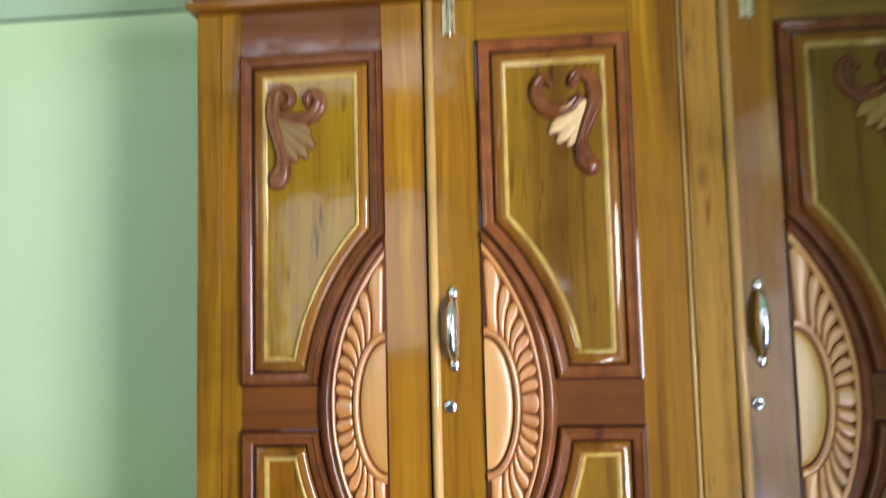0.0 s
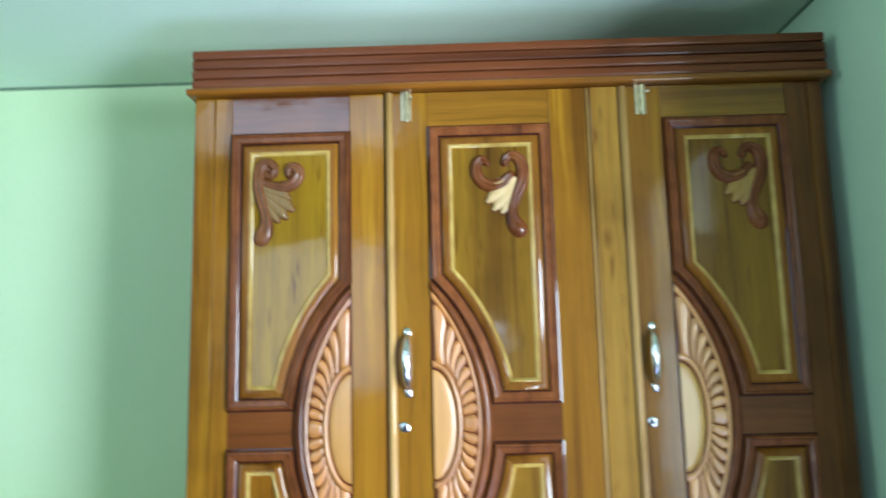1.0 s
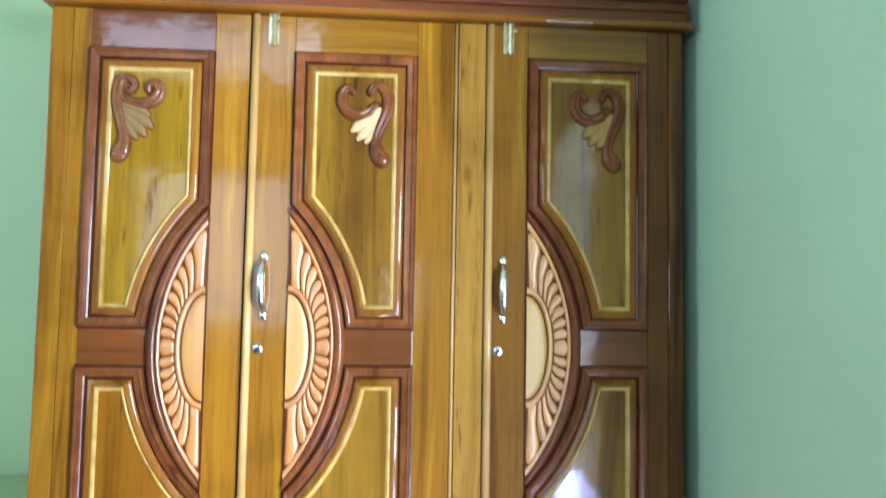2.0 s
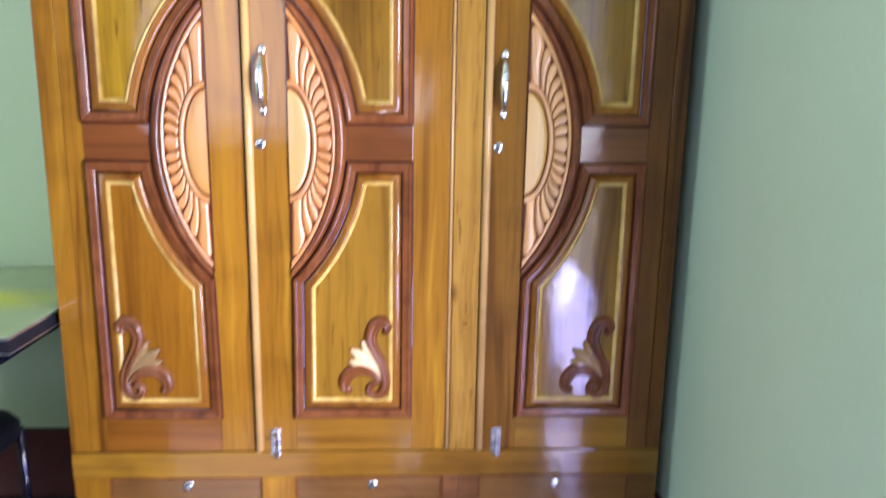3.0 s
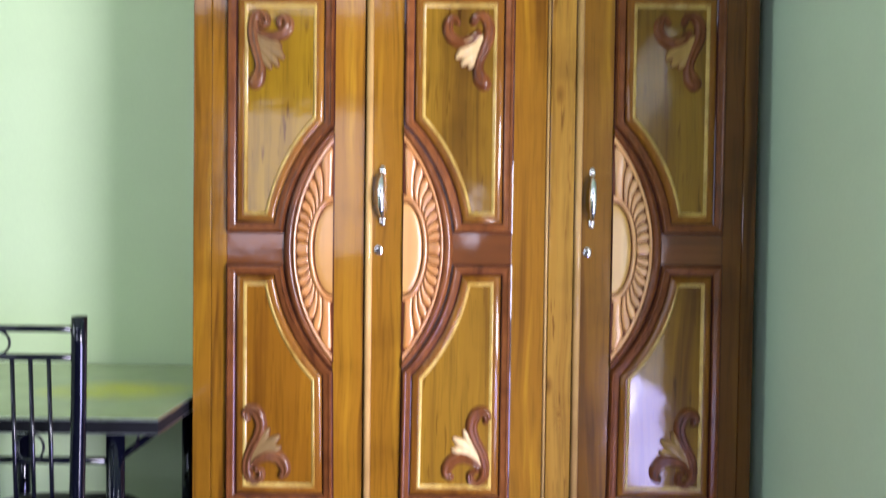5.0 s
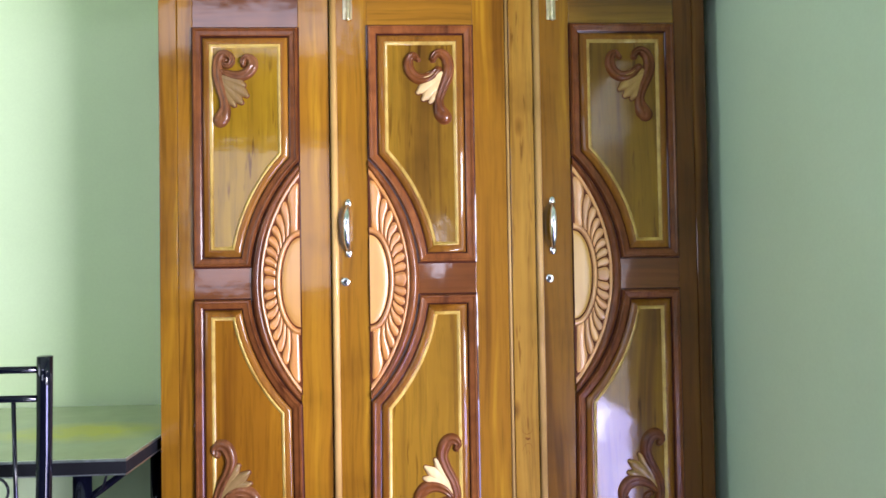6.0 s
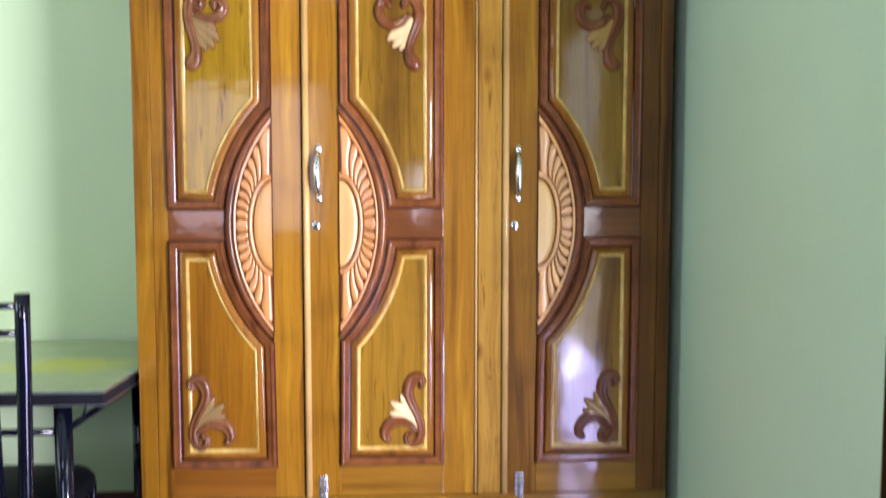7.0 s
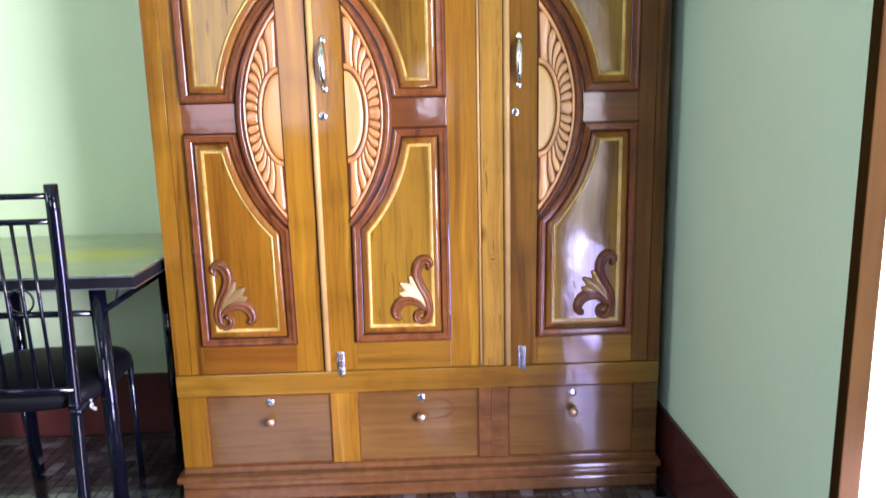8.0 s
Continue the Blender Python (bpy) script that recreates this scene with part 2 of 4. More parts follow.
WALLG = paint("green_wall_paint", (0.62, 0.775, 0.57), (0.58, 0.735, 0.53), 2.2, 0.6)
# Yellower green for the north and west walls; the east wall's is cooler.
OLIVEG = paint("warm_green_wall_paint", (0.600, 0.725, 0.435), (0.565, 0.690, 0.405), 2.2, 0.6)
# Wall green darkened to cut bounce and reflections; only on the unseen south wall.
LOW_BOUNCE = paint("low_bounce_wall_green", (0.11, 0.145, 0.09), (0.09, 0.125, 0.075), 2.2, 0.6)
CEILG = paint("mint_ceiling_paint", (0.81, 0.94, 0.73), (0.78, 0.92, 0.70), 1.5, 0.7)
SKIRT = paint("maroon_skirting_tile", (0.085, 0.020, 0.016), (0.060, 0.014, 0.012), 6, 0.25, 0.05)
CONCRETE = paint("outside_concrete", (0.42, 0.40, 0.37), (0.32, 0.30, 0.28), 1.2, 0.9, 0.3)
WHITEW = paint("white_step_paint", (0.80, 0.80, 0.78), (0.70, 0.70, 0.68), 2.0, 0.7, 0.2)
GROUT = paint("grout", (0.030, 0.028, 0.027), (0.018, 0.017, 0.016), 20, 0.3)


def table_top_mat():
    m, nt, links, b = nodes("sage_laminate", 0.18, spec=0.6)
    tc = nt.new("ShaderNodeTexCoord")
    mp = nt.new("ShaderNodeMapping")
    mp.inputs["Location"].default_value = (0.86, -0.10, -0.75)
    links.new(tc.outputs["Object"], mp.inputs["Vector"])
    mp2 = nt.new("ShaderNodeMapping")
    mp2.inputs["Scale"].default_value = (3.6, 6.5, 1)
    links.new(mp.outputs["Vector"], mp2.inputs["Vector"])
    grad = nt.new("ShaderNodeTexGradient")
    grad.gradient_type = "SPHERICAL"
    links.new(mp2.outputs["Vector"], grad.inputs["Vector"])
    blot = noise_tex(nt, links, tc.outputs["Object"], 9, 4, 0.6)
    mul = nt.new("ShaderNodeMath")
    mul.operation = "MULTIPLY"
    links.new(grad.outputs["Fac"], mul.inputs[0])
    links.new(blot, mul.inputs[1])
    base = ramp(nt, links, blot, ((0.3, (0.34, 0.40, 0.20)), (0.7, (0.40, 0.47, 0.25))))
    # A soft yellow patch is mixed into the sage green.
    f = ramp(nt, links, mul.outputs[0], ((0.05, (0, 0, 0)), (0.35, (1, 1, 1))))
    links.new(mixed(nt, links, f, base, (0.52, 0.52, 0.04)), b.inputs["Base Color"])
    return m


def mosaic_mat():
    m, nt, links, b = nodes("mosaic_chip", 0.14, coat=1.0, coat_rough=0.07, spec=0.9)
    b.inputs["Coat IOR"].default_value = 1.6
    info, geo = nt.new("ShaderNodeObjectInfo"), nt.new("ShaderNodeNewGeometry")
    add, fr = nt.new("ShaderNodeMath"), nt.new("ShaderNodeMath")
    fr.operation = "FRACT"
    links.new(info.outputs["Random"], add.inputs[0])
    links.new(geo.outputs["Random Per Island"], add.inputs[1])
    links.new(add.outputs[0], fr.inputs[0])
    r = nt.new("ShaderNodeValToRGB")
    r.color_ramp.interpolation = "CONSTANT"
    for p, c in ((0.40, (0.018, 0.015, 0.015)), (0.60, (0.048, 0.046, 0.049)), (0.78, (0.125, 0.122, 0.130)), (0.89, (0.032, 0.021, 0.018))):
        r.color_ramp.elements.new(p).color = (*c, 1)
    r.color_ramp.elements[0].color = (0.006, 0.006, 0.007, 1)
    links.new(fr.outputs[0], r.inputs["Fac"])
    tc = nt.new("ShaderNodeTexCoord")
    n = noise_tex(nt, links, tc.outputs["Object"], 45, 4, 0.6)
    bump(nt, links, b, n, 0.25, 0.002)
    links.new(mixed(nt, links, 0.6, r.outputs["Color"], ramp(nt, links, n, ((0.3, (0.6, 0.6, 0.6)), (0.7, (1, 1, 1)))), "MULTIPLY"), b.inputs["Base Color"])
    return m


TOPM, MOSAIC = table_top_mat(), mosaic_mat()


# ---- mesh helpers ----
def thing(name, place, label, category, group="", kind=""):
    e = new(name)
    e.location = place
    e.empty_display_size = 0.1
    return tagged(e, label, category, group, kind)


def part(name, bm, mats, parent=None, label="", smooth=False):
    bmesh.ops.recalc_face_normals(bm, faces=bm.faces)
    me = bpy.data.meshes.new(name)
    bm.to_mesh(me)
    bm.free()
    for m in mats if isinstance(mats, (list, tuple)) else [mats]:
        me.materials.append(m)
    if smooth:
        me.polygons.foreach_set("use_smooth", [True] * len(me.polygons))
    ob = new(name, me)
    if parent:
        ob.parent = parent
        top = parent
        while top.parent:
            top = top.parent
        if parent is top:
            ob.location = -top.location
    return tagged(ob, label)


def box(bm, x0, x1, y0, y1, z0, z1, bevel=0.0, segs=2, mat=0):
    m = Matrix.Translation(((x0 + x1) / 2, (y0 + y1) / 2, (z0 + z1) / 2)) @ Matrix.Diagonal((abs(x1 - x0), abs(y1 - y0), abs(z1 - z0), 1))
    made = bmesh.ops.create_cube(bm, size=1, matrix=m)["verts"]
    faces = list({f for v in made for f in v.link_faces})
    if bevel:
        edges = list({e for v in made for e in v.link_edges})
        faces = bmesh.ops.bevel(bm, geom=edges, offset=bevel, segments=segs, affect="EDGES", profile=0.6)["faces"]
    for f in faces:
        f.material_index = mat
    return bm


def boxes(*rows, bevel=0.0):
    bm = bmesh.new()
    for r in rows:
        box(bm, *r, bevel=bevel)
    return bm


def spline(points, n):
    """A smooth line of n + 1 steps through points of any length."""
    p = [np.array(q, float) for q in points]
    p = [2 * p[0] - p[1], *p, 2 * p[-1] - p[-2]]
    out = []
    for i in range(n + 1):
        s = i / n * (len(points) - 1)
        k = min(int(s), len(points) - 2)
        f = s - k
        a, b, c, d = p[k : k + 4]
        out.append(0.5 * (2 * b + (c - a) * f + (2 * a - 5 * b + 4 * c - d) * f * f + (3 * b - a - 3 * c + d) * f**3))
    return out


def tube(bm, points, radius, sides=8, n=None, flat=1.0, mat=0):
    """A round bar along points (x, y, z) or (x, y, z, r)."""
    pts = [(*p[:3], p[3] if len(p) > 3 else radius) for p in points]
    line = spline(pts, n) if n else [np.array(p, float) for p in pts]
    rings = []
    for i, q in enumerate(line):
        d = line[min(i + 1, len(line) - 1)][:3] - line[max(i - 1, 0)][:3]
        d = Vector(d).normalized()
        side = d.cross(Vector((0, 1, 0)) if abs(d.y) < 0.9 else Vector((1, 0, 0))).normalized()
        up = side.cross(d).normalized()
        rings.append([bm.verts.new(Vector(q[:3]) + (side * math.cos(a) + up * math.sin(a) * flat) * q[3]) for a in (2 * math.pi * k / sides for k in range(sides))])
    for a, b in zip(rings, rings[1:]):
        for k in range(sides):
            bm.faces.new((a[k], a[(k + 1) % sides], b[(k + 1) % sides], b[k])).material_index = mat
    for r in (rings[0], rings[-1]):
        bm.faces.new(r).material_index = mat
    return bm


def disc(bm, x, y, z, r, depth, sides=20, dome=0.0, mat=0, rz=None):
    """A round boss that faces the room, its back on the plane y."""
    rings = []
    prof = [(1.0, 0.0), (1.0, 0.7), (0.86, 1.0), (0.4, 1.0 + dome), (0.0, 1.0 + dome * 1.2)]
    for f, h in prof[:-1]:
        rings.append([bm.verts.new((x + r * f * math.cos(2 * math.pi * k / sides), y - depth * h, z + (rz or r) * f * math.sin(2 * math.pi * k / sides))) for k in range(sides)])
    tip = bm.verts.new((x, y - depth * prof[-1][1], z))
    for a, b in zip(rings, rings[1:]):
        for k in range(sides):
            bm.faces.new((a[k], a[(k + 1) % sides], b[(k + 1) % sides], b[k])).material_index = mat
    for k in range(sides):
        bm.faces.new((rings[-1][k], rings[-1][(k + 1) % sides], tip)).material_index = mat
    return bm


def inset(loop, d):
    """A closed outline (u, z), counter-clockwise, moved inwards by d with mitred corners."""
    n, out = len(loop), []
    for i in range(n):
        p, a, b = np.array(loop[i]), np.array(loop[i - 1]), np.array(loop[(i + 1) % n])
        e, f = (p - a) / np.linalg.norm(p - a), (b - p) / np.linalg.norm(b - p)
        na, nb = np.array((-e[1], e[0])), np.array((-f[1], f[0]))
        k = (na + nb) / max(1 + na @ nb, 0.35)
        out.append(tuple(p + k * d))
    return out


# ---- the room ----
ROOM_W, ROOM_S, ROOM_H, LOFT_Z, T = -2.6, -3.2, 3.2, 2.139, 0.23
VENT = (-1.84, -0.36, 2.71, 3.10)
WIN = (-1.55, -0.49, 1.02, 2.06)
SLIT = (0.13, 0.29, 1.11, 1.49)

wall = part("wall_north", boxes((ROOM_W - T, WALL_X + TE, WALL_Y, WALL_Y + T, -0.1, ROOM_H)), OLIVEG)
tagged(wall, "smooth green painted wall behind the wardrobe", "wall", kind="structure")
wall = part("wall_east", boxes((WALL_X, WALL_X + TE, DOOR_Y1 + 0.03, WALL_Y, -0.1, ROOM_H), (WALL_X, WALL_X + TE, ROOM_S - T, DOOR_Y0 - 0.03, -0.1, ROOM_H),
                               (WALL_X, WALL_X + TE, DOOR_Y0 - 0.03, DOOR_Y1 + 0.03, DOOR_TOP + 0.03, ROOM_H)), WALLG)
tagged(wall, "smooth green painted wall with an open doorway", "wall", kind="structure")
rows = []
edges = sorted({ROOM_W - T, WALL_X, *WIN[:2], *VENT[:2], *SLIT[:2]})
for xa, xb in zip(edges, edges[1:]):
    z = -0.1
    for o in sorted((o for o in (WIN, VENT, SLIT) if o[0] <= xa and xb <= o[1]), key=lambda o: o[2]):
        rows.append((xa, xb, ROOM_S - T, ROOM_S, z, o[2]))
        z = o[3]
    rows.append((xa, xb, ROOM_S - T, ROOM_S, z, ROOM_H))
# Out of view; its dark colour keeps fill light off the wardrobe.
wall = part("wall_south", boxes(*rows), LOW_BOUNCE)
tagged(wall, "unseen green wall, darkened to cut bounce light, with a window and a ventilator", "wall", kind="structure")
# Unseen opening for the fill lamp, high enough that the table blocks it.
SIDE = (-2.30, -0.80, 1.45, 2.35)
wall = part("wall_west", boxes((ROOM_W - T, ROOM_W, ROOM_S, SIDE[0], -0.1, ROOM_H), (ROOM_W - T, ROOM_W, SIDE[1], WALL_Y, -0.1, ROOM_H),
                               (ROOM_W - T, ROOM_W, SIDE[0], SIDE[1], -0.1, SIDE[2]), (ROOM_W - T, ROOM_W, SIDE[0], SIDE[1], SIDE[3], ROOM_H)), OLIVEG)
tagged(wall, "green painted wall with an added opening for the fill lamp", "wall", kind="structure")
tagged(part("ceiling", boxes((ROOM_W - T, WALL_X + TE, ROOM_S - T, WALL_Y + T, ROOM_H, ROOM_H + 0.12)), CEILG), "pale mint painted ceiling", "ceiling", kind="structure")
tagged(part("ceiling_loft", boxes((ROOM_W, WALL_X, -0.12, WALL_Y, LOFT_Z, LOFT_Z + 0.09), bevel=0.004), CEILG),
       "mint painted loft slab over the wardrobe", "loft slab", kind="structure")
# Thin darker green strips draw the line where walls meet the loft slab.
DARK_STRIP = paint("dark_strip_green", (0.16, 0.24, 0.15), (0.12, 0.19, 0.11), 5, 0.8)
tagged(part("trim", boxes((ROOM_W, WALL_X, WALL_Y - 0.005, WALL_Y, LOFT_Z - 0.007, LOFT_Z)), DARK_STRIP), "thin darker green strip under the loft slab", "trim", kind="structure")
tagged(part("trim", boxes((WALL_X - 0.005, WALL_X, -0.12, WALL_Y - 0.005, LOFT_Z - 0.007, LOFT_Z)), DARK_STRIP), "thin darker green strip under the loft slab", "trim", kind="structure")
FLOOR = tagged(part("floor", boxes((ROOM_W - T, WALL_X + TE, ROOM_S - T, WALL_Y + T, -0.1, -0.003)), GROUT), "dark mosaic chip floor", "floor", kind="structure")
tagged(part("ground", boxes((-400, 400, -400, 400, -0.5, -0.2)), CONCRETE), "pale sunlit concrete ground outside", "ground", kind="structure")
# Added white floor, wide so that the view through the doorway stays bright.
tagged(part("pavement", boxes((0.95, 7.0, -3.3, 4.0, -0.2, -0.02), bevel=0.01), WHITEW), "added white floor outside the doorway", "veranda floor", kind="structure")

# Emissive plane that burns the outside to white beyond the doorway.
glow, gn, gl, gb = nodes("bright_distance", 1.0)
gb.inputs["Base Color"].default_value = (0, 0, 0, 1)
gb.inputs["Emission Color"].default_value = (0.94, 0.97, 1.0, 1)
gb.inputs["Emission Strength"].default_value = 3.0
tagged(part("backdrop", boxes((0.95, 7.0, 4.05, 4.10, -0.2, 5.0)), glow), "glowing plane for the burnt-out outside beyond the doorway", "distance", kind="structure")
# Added wall, never in view; its opening only houses the key lamp.
wall = part("key_lamp_wall", boxes((1.0, 1.5, -3.5, -3.36, -0.2, 2.6), (3.2, 4.2, -3.5, -3.36, -0.2, 2.6), (1.5, 3.2, -3.5, -3.36, 2.1, 2.6), (1.5, 3.2, -3.5, -3.36, -0.2, 0.2)), WHITEW)
tagged(wall, "added unseen white wall with an opening for the key lamp", "wall", kind="structure")
# Unseen blocker: cuts the key light low down, leaves it strong higher up.
wall = part("low_key_blocker", boxes((1.15, 2.9, -2.56, -2.46, -0.02, 0.64), bevel=0.006), WHITEW)
tagged(wall, "added unseen low wall that dims the key light near the floor", "wall", kind="structure")

# Unseen slab added to shade the jamb and right door from the sun.
roof = part("sun_blocker", boxes((WALL_X + TE + 0.001, 2.3, -3.35, 4.0, 2.56, 2.66), bevel=0.01), WHITEW)
tagged(roof, "added unseen white slab that keeps the sun off the doorway", "veranda roof", kind="structure")

board = part("baseboard", boxes((ROOM_W, WALL_X - 0.012, WALL_Y - 0.012, WALL_Y, 0, 0.231), bevel=0.002), SKIRT)
tagged(board, "maroon tile skirting along the wall", "skirting", kind="structure")
board = part("baseboard", boxes((WALL_X - 0.012, WALL_X, DOOR_Y1 + 0.001, WALL_Y, 0, 0.222), bevel=0.002), SKIRT)
tagged(board, "maroon tile skirting beside the wardrobe", "skirting", kind="structure")

door = thing("door_1", (WALL_X, DOOR_Y1, 0), "brown varnished wooden frame of an open doorway", "door frame", kind="structure")
part("jamb", boxes((WALL_X - 0.003, WALL_X + 0.036, DOOR_Y1, DOOR_Y1 + 0.03, 0, DOOR_TOP + 0.03), bevel=0.003), FRAMEW, door)
part("jamb", boxes((WALL_X - 0.003, WALL_X + TE, DOOR_Y0 - 0.03, DOOR_Y0, 0, DOOR_TOP + 0.03), bevel=0.003), FRAMEW, door)
part("head", boxes((WALL_X - 0.003, WALL_X + TE, DOOR_Y0, DOOR_Y1, DOOR_TOP, DOOR_TOP + 0.03), bevel=0.003), FRAMEW, door)
for k, (o, what) in enumerate(((WIN, "window"), (VENT, "ventilator opening"), (SLIT, "narrow window"))):
    w = thing("window_%d" % (k + 1), ((o[0] + o[1]) / 2, ROOM_S, o[2]), "brown wooden frame of an open " + what, "window", kind="structure")
    for r in ((o[0], o[0] + 0.02, o[2], o[3]), (o[1] - 0.02, o[1], o[2], o[3]), (o[0] + 0.02, o[1] - 0.02, o[2], o[2] + 0.02), (o[0] + 0.02, o[1] - 0.02, o[3] - 0.02, o[3])):
        part("window_frame", boxes((r[0], r[1], ROOM_S - 0.055, ROOM_S - 0.012, r[2], r[3])), FRAMEW, w)

# Added window round the side fill lamp, never in view.
w = thing("window_4", (ROOM_W, (SIDE[0] + SIDE[1]) / 2, SIDE[2]), "brown wooden frame of an added unseen side window", "window", kind="structure")
for r in ((SIDE[0], SIDE[0] + 0.02, SIDE[2], SIDE[3]), (SIDE[1] - 0.02, SIDE[1], SIDE[2], SIDE[3]), (SIDE[0] + 0.02, SIDE[1] - 0.02, SIDE[2], SIDE[2] + 0.02), (SIDE[0] + 0.02, SIDE[1] - 0.02, SIDE[3] - 0.02, SIDE[3])):
    part("window_frame", boxes((ROOM_W - 0.055, ROOM_W - 0.012, r[0], r[1], r[2], r[3])), FRAMEW, w)


# ---- the wardrobe ----
X0, X1 = -0.620, 0.825
DOOR_Z0, DOOR_Z1 = 0.400, 1.902
UP1, UP0, LO1, LO0 = 1.8185, 1.192, 1.110, 0.488
ZC = 1.151
wardrobe = thing("wardrobe", (0.10, 0.24, 0), "tall varnished teak wardrobe with three carved doors and three drawers", "wardrobe")


def plain(name, rows, mat, label="", bevel=0.0025, parent=wardrobe):
    return part(name, boxes(*rows, bevel=bevel), mat, parent, label)


plain("side_panel", [(X0, X0 + 0.02, 0.012, 0.47, 0.10, 1.93)], TEAK_V)
plain("side_panel", [(X1 - 0.02, X1, 0.012, 0.47, 0.10, 1.93)], TEAK_V)
plain("back_panel", [(X0 + 0.02, X1 - 0.02, 0.455, 0.47, 0.10, 1.93)], DRAWER)
plain("top_panel", [(X0, X1, 0.02, 0.47, 1.931, 1.95)], CROWNW)
plain("corner_post", [(X0, -0.573, 0, 0.04, DOOR_Z0, DOOR_Z1)], TEAK_V)
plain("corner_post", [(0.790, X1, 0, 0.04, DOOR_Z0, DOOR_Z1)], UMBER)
plain("middle_post", [(0.2935, 0.3565, -0.002, 0.04, DOOR_Z0, DOOR_Z1)], PINE)
plain("cross_rail", [(X0, X1, -0.003, 0.04, 0.331, DOOR_Z0 - 0.002)], TEAK_H)
# drawer storey
plain("drawer_post", [(X0, -0.537, 0, 0.04, 0.104, 0.330)], TEAK_V)
plain("drawer_post", [(-0.168, -0.086, 0, 0.04, 0.104, 0.330)], TEAK_V)
plain("drawer_post", [(0.279, 0.318, 0.001, 0.04, 0.104, 0.330)], PLINTH)
plain("drawer_post", [(0.318, 0.369, 0, 0.04, 0.104, 0.330)], PLINTH)
plain("drawer_post", [(0.752, X1, 0, 0.04, 0.104, 0.330)], DRAWER)
plain("bottom_rail", [(X0, X1, -0.004, 0.04, 0.085, 0.104)], PLINTH)
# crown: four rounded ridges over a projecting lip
# Near-black core, added to darken the gaps between the crown ridges.
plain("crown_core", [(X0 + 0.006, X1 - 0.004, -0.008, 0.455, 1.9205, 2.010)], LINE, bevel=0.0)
for i in range(4):
    z = 1.9205 + 0.0232 * i
    plain("crown_ridge", [(X0 - 0.004, X1 + 0.010, -0.018, 0.46, z + 0.0012, z + 0.0225)], CROWNW, bevel=0.0058)
bm = bmesh.new()
box(bm, X0 - 0.015, X1 + 0.018, -0.026, 0.465, 1.9035, 1.9205, bevel=0.0080, segs=4)
part("crown_lip", bm, BEVELH, wardrobe, "honey-brown half-round projecting lip")
# plinth: lip and two stepped ridges down to the floor
plain("plinth_lip", [(X0 - 0.018, X1 + 0.012, -0.030, 0.465, 0.064, 0.085)], PLINTH, bevel=0.008)
plain("plinth_ridge", [(X0 - 0.004, X1 + 0.002, -0.018, 0.46, 0.042, 0.0635)], PLINTH, bevel=0.006)
plain("plinth_ridge", [(X0 - 0.004, X1 + 0.002, -0.022, 0.46, 0.0, 0.0415)], PLINTH, bevel=0.007)

# drawers
drawers = []
for x0, x1, kx in ((-0.537, -0.168, -0.349), (-0.086, 0.279, 0.104), (0.369, 0.752, 0.565)):
    d = plain("drawer", [(x0 + 0.0012, x1 - 0.0012, 0.007, 0.40, 0.1055, 0.3285)], DRAWER, bevel=0.004)
    drawers.append(d)
    bm = bmesh.new()
    for r in ((x0 + 0.001, x1 - 0.001, 0.3235, 0.3268), (x0 + 0.001, x0 + 0.004, 0.107, 0.3235), (x1 - 0.004, x1 - 0.001, 0.107, 0.3235), (x0 + 0.001, x1 - 0.001, 0.1045, 0.107)):
        box(bm, r[0], r[1], 0.0035, 0.010, r[2], r[3])
    part("drawer_edging", bm, BROWN, d, "reddish stain line")
    bm = bmesh.new()
    tube(bm, [(kx, 0.009, 0.247, 0.007), (kx, -0.002, 0.247, 0.0065), (kx, -0.006, 0.247, 0.0125), (kx, -0.014, 0.247, 0.0145), (kx, -0.020, 0.247, 0.0115), (kx, -0.0225, 0.247, 0.004)], 0.01, 16)
    part("knob", bm, COPPER, d, "small round coppery knob", True)
    bm = disc(bmesh.new(), kx, 0.009, 0.304, 0.0125, 0.006)
    lock = part("keyhole", bm, CHROME, d, "round chrome drawer lock", True)


# doors
def lens(bulge, half, s):
    r = (half * half + bulge * bulge) / (2 * bulge)
    return bulge - r + math.sqrt(max(r * r - s * s, 0))


def panel_outline(w, low, levels):
    """The outline of an upper panel, counter-clockwise, u away from the sun carving; a lower one is its mirror image."""
    up1, up0, zc, lo1, lo0 = levels
    s0 = 0.316
    s1 = up0 - zc if not low else zc - lo1
    arc = [(lens(0.130, s0, s), s) for s in (s0 + (s1 - s0) * i / 16 for i in range(17))]
    far = up1 - zc if not low else zc - lo0
    loop = [*arc, (w, s1), (w, far), (-0.004 if low else 0.0, far)]
    if low:
        return [(u, zc - s) for u, s in loop[::-1]]
    return [(u, zc + s) for u, s in loop]


def panel_inset(loop, low, d, levels):
    """The outline moved inwards; where the curved side meets the level edge it is trimmed at their crossing."""
    out = inset(loop, d)
    if d <= 0:
        return out
    side = list(range(19, 2, -1)) if low else list(range(17))
    up1, up0, zc, lo1, lo0 = levels
    limit = (zc - lo1 if low else up0 - zc) + d
    away = [abs(out[i][1] - zc) for i in side]
    for k in range(16):
        if away[k] > limit >= away[k + 1]:
            f = (away[k] - limit) / (away[k] - away[k + 1])
            (u0, z0), (u1, z1) = out[side[k]], out[side[k + 1]]
            for i in side[k + 1:]:
                out[i] = (u0 + (u1 - u0) * f, z0 + (z1 - z0) * f)
            break
    return out


